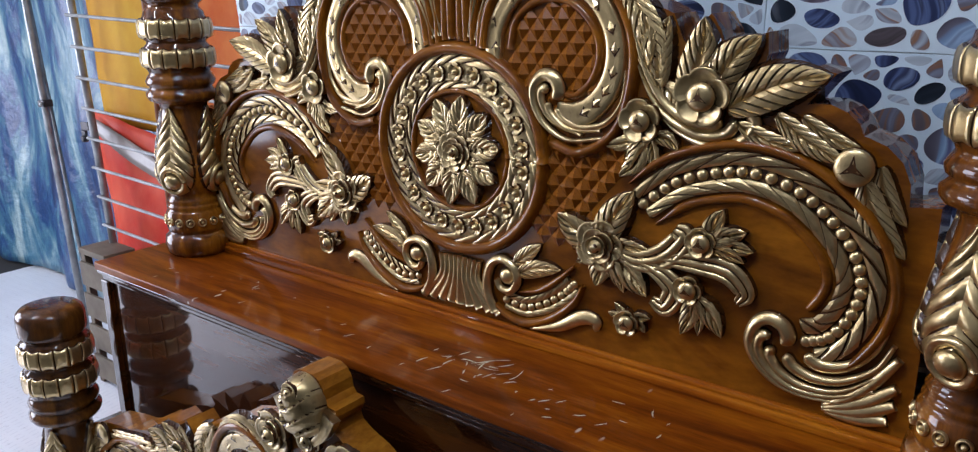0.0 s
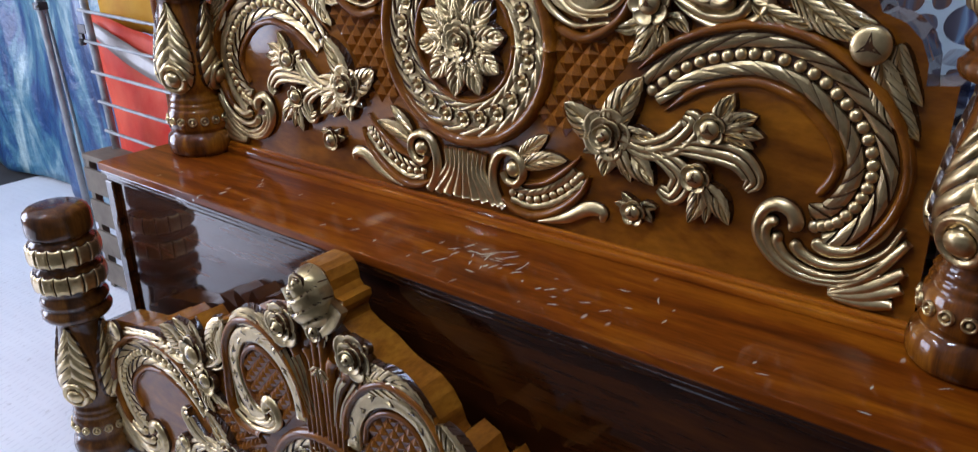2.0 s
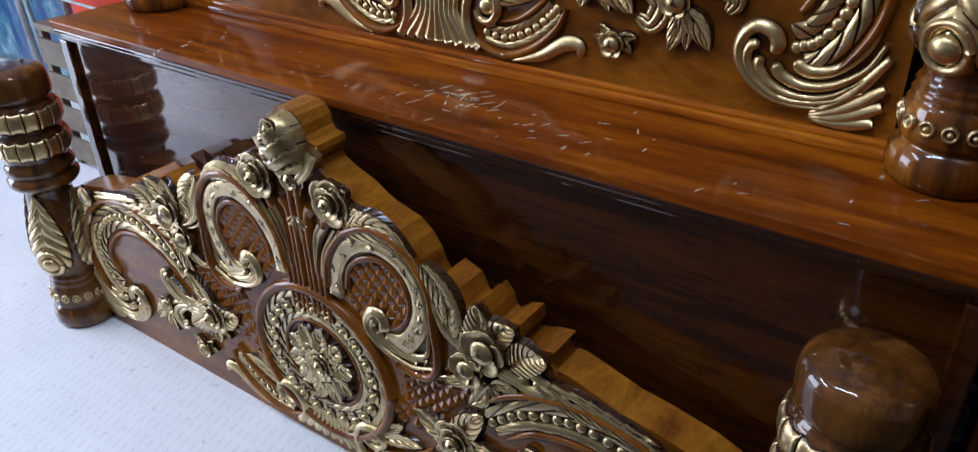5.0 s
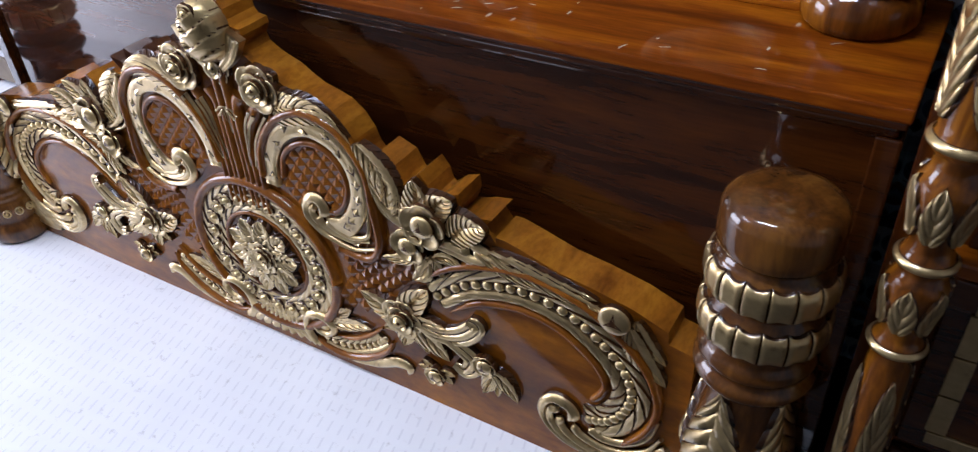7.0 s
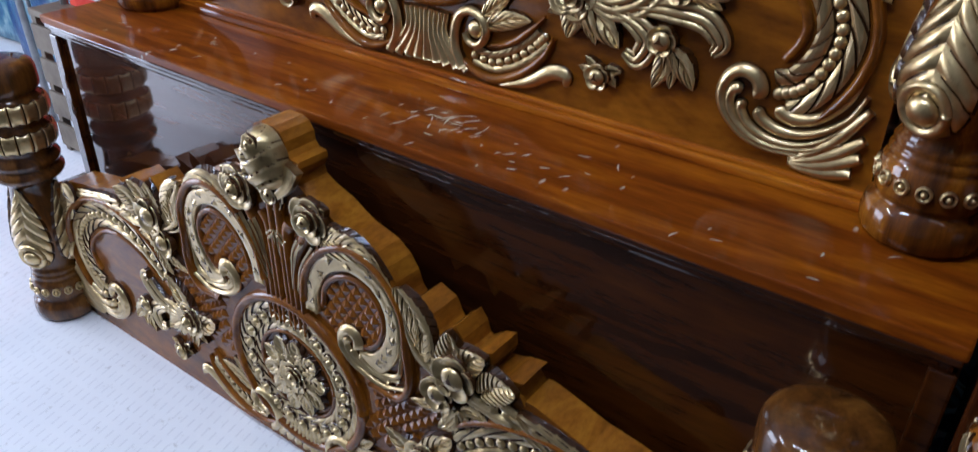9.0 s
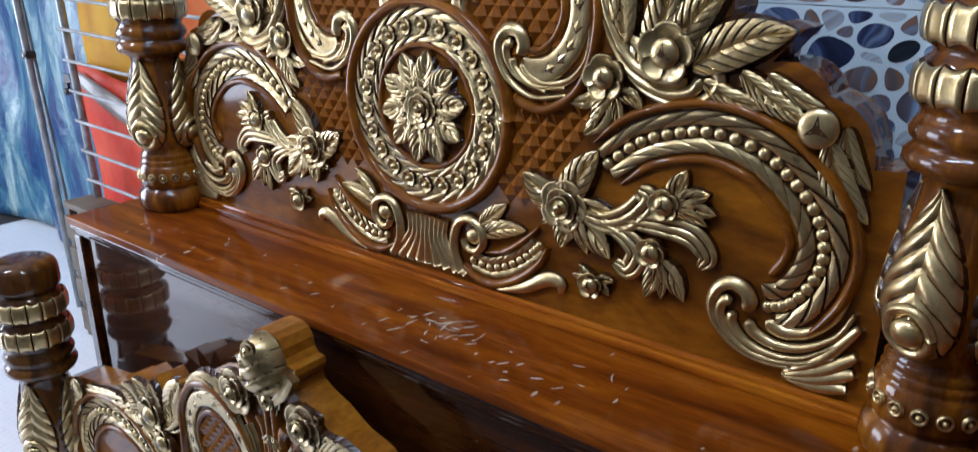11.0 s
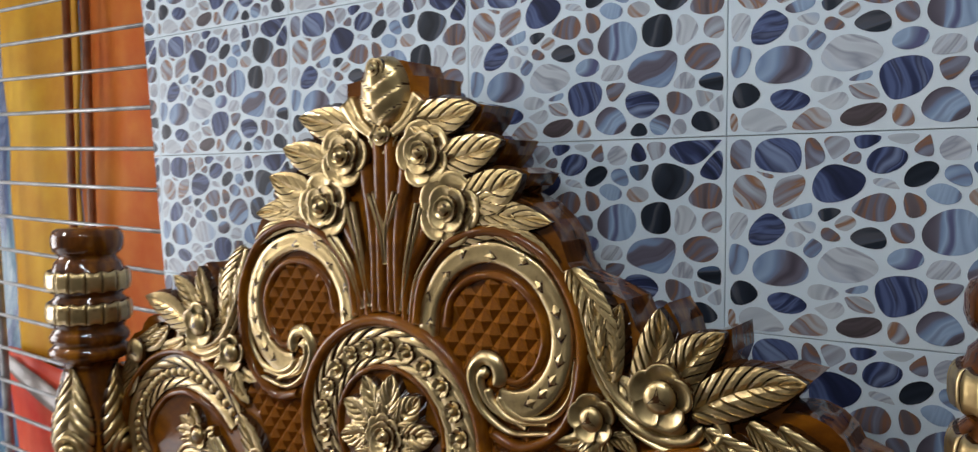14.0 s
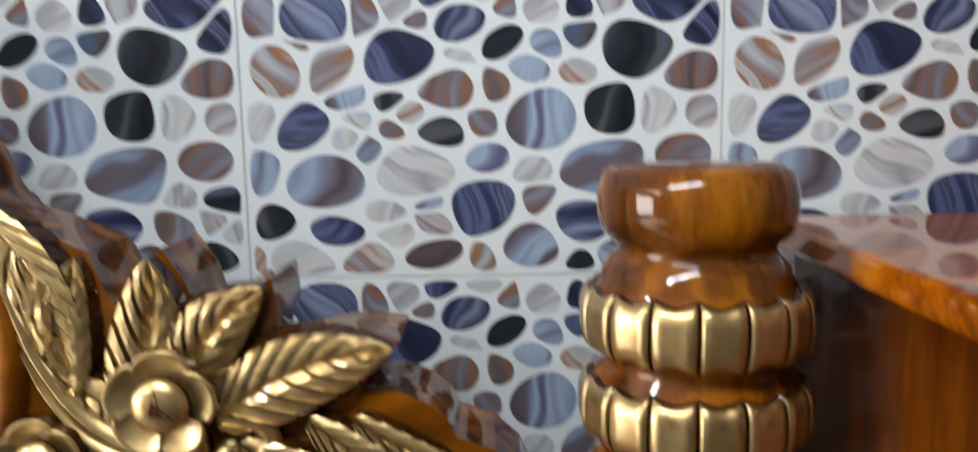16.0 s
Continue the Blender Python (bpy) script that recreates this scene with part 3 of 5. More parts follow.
def carved_board(parent, warp, thick, crest, foot, medallion):
    """The carved board of a bed end. crest: how many pairs of roses stand under the bud."""
    d0 = 0.0
    C = Carving(parent, warp, d0)
    side = [(0.905, foot), (0.905, 0.405), (0.862, 0.40), (0.860, 0.432), (0.846, 0.464), (0.822, 0.486), (0.796, 0.496), (0.788, 0.498), (0.780, 0.515), (0.760, 0.532), (0.736, 0.541), (0.715, 0.541), (0.70, 0.538),
            (0.72, 0.565), (0.740, 0.588), (0.70, 0.594), (0.65, 0.585), (0.622, 0.578), (0.634, 0.612), (0.631, 0.646), (0.60, 0.634), (0.572, 0.608), (0.564, 0.612), (0.555, 0.645), (0.536, 0.673), (0.512, 0.648), (0.498, 0.618), (0.488, 0.632), (0.470, 0.672), (0.445, 0.682), (0.425, 0.69), (0.385, 0.705), (0.372, 0.722), (0.36, 0.755), (0.338, 0.788), (0.305, 0.815), (0.268, 0.83)]
    if crest == 2:
        top = [(0.29, 0.842), (0.304, 0.862), (0.27, 0.872), (0.228, 0.872), (0.25, 0.893), (0.263, 0.917), (0.225, 0.926), (0.182, 0.924), (0.205, 0.95), (0.216, 0.975), (0.17, 0.985), (0.118, 0.975), (0.098, 0.985), (0.098, 1.03), (0.062, 1.035), (0.05, 1.06), (0.0, 1.072)]
        lift = 0.0
    else:
        top = [(0.235, 0.792), (0.205, 0.810), (0.17, 0.832), (0.14, 0.844), (0.115, 0.855), (0.086, 0.872), (0.080, 0.888), (0.094, 0.905), (0.092, 0.917), (0.068, 0.922), (0.058, 0.934), (0.055, 0.954), (0.042, 0.972), (0.022, 0.982), (0.0, 0.985)]
        lift = -0.087
        side = [(u - 0.03 * (0.69 < u < 0.745 and v > 0.56), v + 0.014 * (0.70 < u < 0.87) - 0.050 * (u < 0.39)) for u, v in side]
    bm = slab([(0, foot)] + side + top, 0.0, thick, warp)
    panel = part("panel", bm, WOOD_PANEL, parent, "brown lacquered carved board")
    panel.data.materials.append(WOOD_EDGE if crest == 1 else WOOD_POST)

    # medallion
    cu, cv, A, B = medallion

    def oval(a, b, n=72):
        return [Vector((cu + a * math.cos(2 * math.pi * k / n), cv + b * math.sin(2 * math.pi * k / n))) for k in range(n + 1)]

    C.one("medallion_border", sweep(oval(A, B), 0.014, 0.026, ROUND, d0=d0), [WOOD_PANEL, WOOD_PANEL])
    C.one("medallion_ring", sweep(oval(A - 0.022, B - 0.022, 150), 0.0115, 0.014, BLADE, saw=26, skew=1.2, d0=d0))
    C.one("medallion_ring", sweep(oval(A - 0.074, B - 0.074, 120), 0.0085, 0.012, BLADE, saw=22, skew=1.1, d0=d0))
    V, F, MI = sweep(oval(A - 0.047, B - 0.047), 0.021, 0.008, FLAT, d0=d0)
    C.one("medallion_groove", (V, F, [0] * len(F)), [GOLD])
    for k in range(22):
        a = 2 * math.pi * (k + 0.5) / 22
        put("floret", STUD, parent, Matrix.LocRotScale((cu + (A - 0.048) * math.cos(a), -(d0 + 0.008), cv + (B - 0.048) * math.sin(a)), Matrix.Rotation(2.1 * k, 3, 'Y'), (1.12, 1.15, 1.12)))
    C.one("medallion_inner_border", sweep(oval(A - 0.087, B - 0.087), 0.007, 0.012, ROUND, d0=d0), [WOOD_PANEL, WOOD_PANEL])
    for k in range(10):
        a = 2 * math.pi * k / 10 + 0.15
        du, dv = math.cos(a), math.sin(a)
        sc = (A - 0.105) / 0.115
        C.one("leaf", leaf((cu + 0.045 * du, cv + 0.045 * dv), (cu + 0.121 * sc * du, cv + 0.124 * sc * dv), 0.036, 0.026, 0, 5, d0 + 0.003))
    rose(parent, (cu, cv), 0.074, 0.034, ((11, 1.0, 0.0), (10, 0.80, 0.35), (8, 0.60, 0.8), (6, 0.41, 0.5), (3, 0.25, 0.2)), d0 + 0.008)

    # fields of cut diamonds
    def in_disc(u, v):
        return ((u - 0.237) / 0.098) ** 2 + ((v - 0.588) / 0.098) ** 2 < 1

    def in_side(u, v):
        out = (u / 0.232) ** 2 + ((v - 0.386) / 0.222) ** 2 > 1
        return out and 0.19 < u < 0.40 and 0.235 < v < 0.44 and v < 0.60 - 0.55 * u + 0.05 and u < 0.27 + (v - 0.2) * 0.62

    step = 0.035
    for test, (u0, u1, v0, v1) in ((in_disc, (0.125, 0.35, 0.47, 0.71)), (in_side, (0.18, 0.42, 0.20, 0.46))):
        for i in range(int((u1 - u0) / step) + 2):
            for j in range(int((v1 - v0) / step / 0.6) + 2):
                u, v = u0 + (i + 0.5 * (j % 2)) * step, v0 + j * step * 0.6
                if test(u, v):
                    p = warp(u, v)
                    for s in (1, -1):
                        put("diamond", PYRAMID, parent, Matrix.LocRotScale((s * p[0], -d0, p[1]), None, (step * 0.5, 0.014, step * 0.6)))

    # upper C scrolls: a wide band with scale cuts, its end curled into nested lobes
    ring = [(0.095, 0.575), (0.105, 0.645), (0.155, 0.71), (0.235, 0.733), (0.315, 0.703), (0.358, 0.645), (0.366, 0.585), (0.350, 0.535), (0.318, 0.500), (0.285, 0.487), (0.247, 0.496)]
    C.band("scroll_border", [(0.072, 0.60), (0.09, 0.68), (0.15, 0.745), (0.24, 0.768), (0.335, 0.733), (0.393, 0.65), (0.402, 0.56), (0.372, 0.465), (0.30, 0.418), (0.235, 0.43)], 0.011, 0.026, ROUND, 44, [WOOD_PANEL, WOOD_PANEL])
    C.band("scroll", ring, lambda t: 0.019 + 0.007 * max(0.0, t - 0.5) * 2 - 0.012 * max(0.0, t - 0.9) * 10, 0.015, FLAT, 56)
    C.band("scroll_lobe", [(0.345, 0.449), (0.274, 0.438), (0.221, 0.463), (0.195, 0.502), (0.194, 0.535), (0.215, 0.556), (0.240, 0.551), (0.250, 0.530), (0.243, 0.512)], lobe_width(0.004, 0.0155), 0.026, ROOF, 56)
    C.band("scroll_lobe", [(0.300, 0.450), (0.237, 0.472), (0.212, 0.505), (0.211, 0.528), (0.226, 0.532)], lobe_width(0.004, 0.011), 0.023, ROOF, 40)
    C.band("scroll_lobe", [(0.340, 0.462), (0.272, 0.459), (0.232, 0.484), (0.222, 0.505)], lobe_width(0.004, 0.010), 0.020, ROOF, 40)
    C.band("scroll_lobe", [(0.388, 0.575), (0.380, 0.515), (0.348, 0.476), (0.300, 0.465), (0.262, 0.476), (0.243, 0.497)], lobe_width(0.003, 0.0095), 0.018, ROOF, 46)
    C.band("disc_border", [(0.135, 0.60), (0.15, 0.655), (0.20, 0.69), (0.265, 0.69), (0.315, 0.652), (0.333, 0.60), (0.318, 0.552), (0.288, 0.524), (0.262, 0.522)], 0.008, 0.014, ROUND, 36, [WOOD_PANEL, WOOD_PANEL])
    pts = crv(ring, 100)
    for k in range(13):
        i = int(4 + 6.6 * k)
        p = pts[i]
        w = warp(p.x, p.y)
        sd = 0.008 * (1 if k % 2 else -1) * (k < 7)
        a = math.atan2(pts[i + 1].y - p.y, pts[i + 1].x - p.x)
        ca, sa = math.cos(a), math.sin(a)

        def set_on(pts3):
            return [(w[0] + x * ca - (z + sd) * sa, y - d0 - 0.0142, w[1] + x * sa + (z + sd) * ca) for x, y, z in pts3]

        C.both("scale_cut", (set_on([(0.013, 0, 0), (-0.004, 0, 0.012), (-0.001, 0, 0), (-0.004, 0, -0.012), (0.002, -0.0012, 0)]), [(0, 1, 4), (1, 2, 4), (2, 3, 4), (3, 0, 4)]), [GLAZE], smooth=False)
        C.both("scale", (set_on([(0.001, 0.001, 0.009), (-0.015, 0.001, 0), (0.001, 0.001, -0.009), (0.009, 0.001, 0), (0.001, -0.0045, 0)]), [(0, 1, 4), (1, 2, 4), (2, 3, 4), (3, 0, 4)]), smooth=False)

    # fluted fan and crest
    for k, (u0, v0, u1, v1, bnd) in enumerate(((0.012, 0.615, 0.014, 0.93, 0.0), (0.028, 0.612, 0.050, 0.88, -0.01), (0.045, 0.605, 0.10, 0.775, -0.02), (0.06, 0.60, 0.155, 0.75, -0.03))):
        um, vm = (u0 + u1) / 2 + bnd, (v0 + v1) / 2
        C.band("flute", [(u0, v0 - 0.11 * (crest == 1)), (um, vm), (u1, v1 + lift * (k < 2))], lambda t: 0.007 + 0.011 * t, 0.020, ROUND, 20, [WOOD_PANEL, WOOD_PANEL])
    C.band("flute_edge", [(0.038, 0.62), (0.06, 0.72), (0.085, 0.81 + lift * 0.6)], lambda t: 0.004 + 0.009 * t, 0.026, TWO, 22)
    C.band("flute_edge", [(0.055, 0.615), (0.085, 0.69), (0.135, 0.75)], lambda t: 0.004 + 0.008 * t, 0.026, TWO, 22)
    C.band("flute_edge", [(0.004, 0.70), (0.006, 0.76), (0.03, 0.83 + lift)], lambda t: 0.003 + 0.008 * t, 0.024, TWO, 20)
    C.leaf((0.16, 0.755), (0.350 - 0.01 * (crest == 1), 0.785 - 0.033 * (crest == 1)), 0.042, 0.022, 0.02, 9)
    C.leaf((0.22, 0.77), (0.375, 0.70), 0.022, 0.022, 0.02, 7)
    if crest == 2:
        C.leaf((0.18, 0.82), (0.300, 0.860), 0.050, 0.024, -0.006, 6, 0, True, 0.006)
        C.leaf((0.13, 0.885), (0.260, 0.915), 0.045, 0.024, -0.004, 6, 0, True, 0.006)
        C.leaf((0.06, 0.955), (0.212, 0.972), 0.046, 0.024, -0.006, 6, 0, True, 0.006)
        C.leaf((0.17, 0.80), (0.28, 0.79), 0.04, 0.02, 0.01, 6)
        C.rose((0.150, 0.803), 0.066, 0.038, layers=((5, 1.0, 0.0), (4, 0.64, 0.55), (3, 0.36, 1.1)))
        C.rose((0.095, 0.898), 0.060, 0.038, layers=((5, 1.0, 0.0), (4, 0.64, 0.55), (3, 0.36, 1.1)), spin=0.6)
        tip = 1.066
    else:
        C.leaf((0.15, 0.79), (0.232, 0.80), 0.034, 0.024, -0.006, 6)
        C.leaf((0.12, 0.83), (0.18, 0.84), 0.03, 0.024, -0.006, 5)
        C.rose((0.125, 0.815), 0.052, 0.042)
        tip = 0.98
    bc = warp(0.0, tip - 0.058)
    proud = 0.050 if crest == 2 else 0.082
    C.one("bud", crest_bud((0.0, bc[1]), 0.056, 0.066, proud, d0))
    rose(parent, (0.0, bc[1] + 0.040), 0.021, 0.020, ((3, 1.0, 0.4), (3, 0.66, 1.0)), d0 + 0.68 * proud)
    C.band("sepal", [(0.025, tip - 0.132), (0.06, tip - 0.108), (0.088, tip - 0.070)], lambda t: 0.008 + 0.010 * t, 0.024, FLAT, 16)
    C.rose((0.0, tip - 0.132), 0.036, 0.030, False, 0.004, layers=((4, 1.0, 0.3), (3, 0.6, 0.0)))

    # garland down to the corner rose
    C.band("garland_lobe", [(0.384, 0.706), (0.404, 0.645), (0.428, 0.58), (0.466, 0.525), (0.512, 0.499), (0.552, 0.494), (0.568, 0.506)], lobe_width(0.004, 0.0125), 0.026, ROOF, 50)
    C.band("garland_lobe", [(0.405, 0.600), (0.432, 0.545), (0.469, 0.502), (0.528, 0.476), (0.576, 0.481), (0.594, 0.505)], lobe_width(0.003, 0.0115), 0.023, ROOF, 46)
    C.band("garland_lobe", [(0.455, 0.502), (0.495, 0.474), (0.549, 0.459), (0.600, 0.470), (0.624, 0.500), (0.610, 0.524)], lobe_width(0.003, 0.012), 0.021, ROOF, 46)
    C.leaf((0.385, 0.715), (0.46, 0.53), 0.042, 0.024, 0.014, 11)
    C.leaf((0.445, 0.56), (0.505, 0.49), 0.03, 0.022, 0.01, 6)
    C.leaf((0.43, 0.58), (0.425, 0.695), 0.024, 0.024, 0.0, 8)
    C.leaf((0.455, 0.55), (0.468, 0.668), 0.036, 0.024, 0.01, 8)
    C.leaf((0.505, 0.54), (0.533, 0.668), 0.044, 0.026, -0.008, 8, 0, True, 0.008)
    C.leaf((0.55, 0.545), (0.628, 0.642), 0.042, 0.026, 0.012, 8, 0, True, 0.008)
    C.leaf((0.58, 0.525), (0.737 - 0.03 * (crest == 1), 0.587), 0.048, 0.026, 0.010, 10, 0, True, 0.010)
    C.rose((0.536, 0.540), 0.050, 0.036, layers=((5, 1.0, 0.2),), button=0.50)
    C.leaf((0.60, 0.50), (0.715, 0.475), 0.024, 0.024, -0.012, 7)
    C.leaf((0.66, 0.52), (0.775, 0.455), 0.026, 0.024, -0.008, 9)
    C.leaf((0.70, 0.52), (0.79, 0.48), 0.020, 0.020, -0.008, 7)
    C.rose((0.784, 0.453), 0.030, 0.030, layers=((1, 0.4, 0.4),), button=1.0)
    C.leaf((0.798, 0.432), (0.868, 0.322), 0.034, 0.020, -0.012, 8)
    C.leaf((0.818, 0.456), (0.864, 0.372), 0.024, 0.018, -0.010, 6)

    # small rose with trailing leaves
    C.leaf((0.43, 0.46), (0.385, 0.385), 0.028, 0.024, 0.012, 7)
    C.leaf((0.425, 0.47), (0.35, 0.44), 0.02, 0.024, 0.01, 5)
    C.leaf((0.445, 0.465), (0.405, 0.40), 0.020, 0.026, -0.012, 6)
    C.leaf((0.45, 0.465), (0.498, 0.445), 0.02, 0.026, 0.008, 5)
    C.leaf((0.445, 0.46), (0.455, 0.405), 0.018, 0.024, 0.0, 5)
    C.rose((0.426, 0.490), 0.040, 0.034, layers=((5, 1.0, 0.5),), button=0.50)

    # great S scroll with its string of beads
    beads = [(0.431, 0.339), (0.491, 0.386), (0.559, 0.412), (0.624, 0.421), (0.696, 0.404), (0.751, 0.367), (0.792, 0.321), (0.811, 0.266), (0.801, 0.213), (0.771, 0.168), (0.738, 0.153)]
    string = crv(C.W(beads), 120)
    grow = lambda t: 0.0215 + 0.0045 * t
    wide = lambda t: 0.0105 + 0.0035 * t
    whole = len(string) - 1
    C.both("scroll_border", sweep(beside(string, lambda t: 0.044 + 0.010 * t)[:int(whole * 0.95)], lambda t: 0.0095 * min(1.0, 0.2 + t / 0.10, 0.2 + (1 - t) / 0.12), 0.024, ROUND, d0=d0), [WOOD_PANEL, WOOD_PANEL])
    C.both("feather_band", sweep(beside(string, grow)[:int(whole * 0.985)], wide, 0.013, BLADE, saw=13, skew=1.25, d0=d0), None, "", False)
    C.both("feather_band", sweep(beside(string, lambda t: -grow(t)), wide, 0.012, [(-q, k) for q, k in reversed(BLADE)], saw=14, skew=-1.25, d0=d0), None, "", False)
    C.both("field_border", sweep(beside(string, lambda t: -0.043 - 0.012 * t)[:int(whole * 0.96)], lambda t: 0.0085 * min(1.0, 0.2 + t / 0.10, 0.2 + (1 - t) / 0.12), 0.012, ROUND, d0=d0), [WOOD_PANEL, WOOD_PANEL])
    C.band("bead_groove", beads, 0.0125, 0.004, ROUND, 40, [GLAZE, GLAZE])
    C.beads(beads, 30, 0.004, 1.0)
    # its foot, curled into nested lobes, and the corner fan
    C.band("scroll_lobe", [(0.800, 0.062), (0.739, 0.058), (0.692, 0.071), (0.657, 0.103), (0.645, 0.135), (0.654, 0.165), (0.675, 0.180), (0.699, 0.173), (0.709, 0.155), (0.703, 0.140)], lobe_width(0.004, 0.0145), 0.026, ROOF, 60)
    C.band("scroll_lobe", [(0.850, 0.098), (0.789, 0.070), (0.725, 0.066), (0.680, 0.090), (0.661, 0.118), (0.663, 0.143), (0.680, 0.152)], lobe_width(0.004, 0.0115), 0.024, ROOF, 50)
    C.band("scroll_lobe", [(0.866, 0.135), (0.805, 0.085), (0.750, 0.074), (0.705, 0.087), (0.682, 0.112), (0.684, 0.131)], lobe_width(0.004, 0.0105), 0.022, ROOF, 50)
    C.band("scroll_lobe", [(0.870, 0.180), (0.848, 0.135), (0.805, 0.103), (0.760, 0.093), (0.722, 0.104), (0.708, 0.123)], lobe_width(0.004, 0.0115), 0.022, ROOF, 50)
    C.band("scroll_lobe", [(0.862, 0.225), (0.846, 0.170), (0.808, 0.130), (0.768, 0.118), (0.738, 0.129)], lobe_width(0.004, 0.0125), 0.020, ROOF, 50)
    for tail, mid, head, w in (((0.775, 0.050), (0.83, 0.090), (0.880, 0.160), 0.009), ((0.775, 0.046), (0.835, 0.072), (0.882, 0.112), 0.010), ((0.775, 0.043), (0.83, 0.054), (0.882, 0.082), 0.011), ((0.78, 0.040), (0.83, 0.042), (0.874, 0.052), 0.010)):
        C.band("fan_leaf", [tail, mid, head], lambda t, w=w: 0.002 + w * math.sin(math.pi * (0.08 + 0.72 * t)), 0.018, ROOF, 20)

    # side rose with leaves and the spray
    for tipv, w in (((0.255, 0.295), 0.042), ((0.418, 0.362), 0.042), ((0.452, 0.168), 0.044), ((0.345, 0.165), 0.036), ((0.405, 0.165), 0.026), ((0.30, 0.205), 0.02), ((0.455, 0.255), 0.022)):
        C.leaf((0.348, 0.245), tipv, w, 0.028, 0.006, 6)
    C.rose((0.350, 0.248), 0.052, 0.046)
    C.band("stem", [(0.38, 0.245), (0.43, 0.232), (0.48, 0.25), (0.515, 0.292), (0.50, 0.305)], lambda t: 0.007 + 0.019 * math.sin(math.pi * (0.05 + 0.85 * t)), 0.028, THREE, 30)
    C.band("stem", [(0.43, 0.235), (0.48, 0.215), (0.505, 0.19), (0.487, 0.155), (0.462, 0.165)], lambda t: 0.006 + 0.018 * math.sin(math.pi * (0.05 + 0.9 * t)), 0.028, THREE, 30)
    if crest == 2:
        C.band("stem", [(0.47, 0.245), (0.54, 0.25), (0.60, 0.245), (0.632, 0.215), (0.622, 0.195)], lambda t: 0.006 + 0.017 * math.sin(math.pi * (0.1 + 0.85 * t)), 0.026, THREE, 34)
        for tipv, w in (((0.586, 0.355), 0.026), ((0.628, 0.322), 0.026), ((0.642, 0.29), 0.024), ((0.628, 0.268), 0.018)):
            C.leaf((0.56, 0.285), tipv, w, 0.026, 0.004, 4)
        C.rose((0.551, 0.290), 0.029, 0.030, layers=((5, 1.0, 0.5),), button=0.62)
    for tipv, w in (((0.598, 0.125), 0.028), ((0.555, 0.118), 0.02), ((0.522, 0.112), 0.025)):
        C.leaf((0.54, 0.19), tipv, w, 0.026, 0.006, 5)
    C.rose((0.532, 0.200), 0.028, 0.030, layers=((5, 1.0, 0.1),), button=0.62)
    for tipv, w in (((0.372, 0.118), 0.014), ((0.452, 0.095), 0.016), ((0.46, 0.125), 0.014), ((0.385, 0.14), 0.014)):
        C.leaf((0.42, 0.116), tipv, w, 0.022, 0.003, 4)
    C.rose((0.415, 0.108), 0.026, 0.028, layers=((5, 1.0, 0.3),), button=0.60)

    # lower cartouche: a fluted shell between two volutes, each with a beaded leaf
    C.band("volute", [(0.098, 0.050), (0.080, 0.085), (0.078, 0.125), (0.092, 0.160), (0.120, 0.172), (0.150, 0.158), (0.157, 0.130), (0.140, 0.107), (0.116, 0.108), (0.104, 0.126)], lambda t: 0.0125 - 0.005 * t, 0.028, ROOF, 56)
    put_c = C.warp(0.128, 0.136)
    for q in (1, -1):
        put("boss", BEAD, parent, Matrix.LocRotScale((q * put_c[0], -d0, put_c[1]), None, (1.9, 2.4, 1.9)))
    for k in range(5):
        ua, ub = 0.0135 * k, 0.027 * k
        C.band("flute", [(ua, 0.158 - 0.001 * k), (ua * 0.98, 0.105), (ub, 0.046)], lambda t: 0.006 + 0.0075 * t * t, 0.020, ROOF, 18, sym=k > 0)
    C.leaf((0.158, 0.150), (0.262, 0.178), 0.026, 0.018, 0.006, 7)
    C.leaf((0.150, 0.170), (0.215, 0.222), 0.022, 0.018, 0.0, 6)
    rim = [(0.098, 0.068), (0.128, 0.050), (0.180, 0.043), (0.242, 0.070), (0.292, 0.115), (0.312, 0.155)]
    C.band("leaf_rim", rim, lambda t: 0.004 + 0.007 * math.sin(math.pi * t), 0.022, ROUND, 30, [WOOD_PANEL, WOOD_PANEL])
    C.band("leaf_rim", [(0.160, 0.108), (0.212, 0.124), (0.255, 0.155), (0.290, 0.190)], lambda t: 0.003 + 0.005 * math.sin(math.pi * t), 0.020, ROUND, 30, [WOOD_PANEL, WOOD_PANEL])
    pearls = [(0.125, 0.082), (0.168, 0.076), (0.207, 0.088), (0.244, 0.110), (0.274, 0.135), (0.290, 0.152)]
    row = crv(C.W(pearls), 60)
    C.both("feather_band", sweep(beside(row, 0.015), 0.0075, 0.012, BLADE, saw=9, skew=1.2, d0=d0), None, "", False)
    C.both("feather_band", sweep(beside(row, -0.0145), 0.0065, 0.012, [(-q, k) for q, k in reversed(BLADE)], saw=9, skew=-1.2, d0=d0), None, "", False)
    C.beads(pearls, 11, 0.004, 0.85)
    C.band("stem", [(0.190, 0.036), (0.255, 0.056), (0.310, 0.088), (0.342, 0.088), (0.345, 0.070)], lambda t: 0.003 + 0.013 * math.sin(math.pi * (0.05 + 0.88 * t)), 0.020, ROOF, 34)


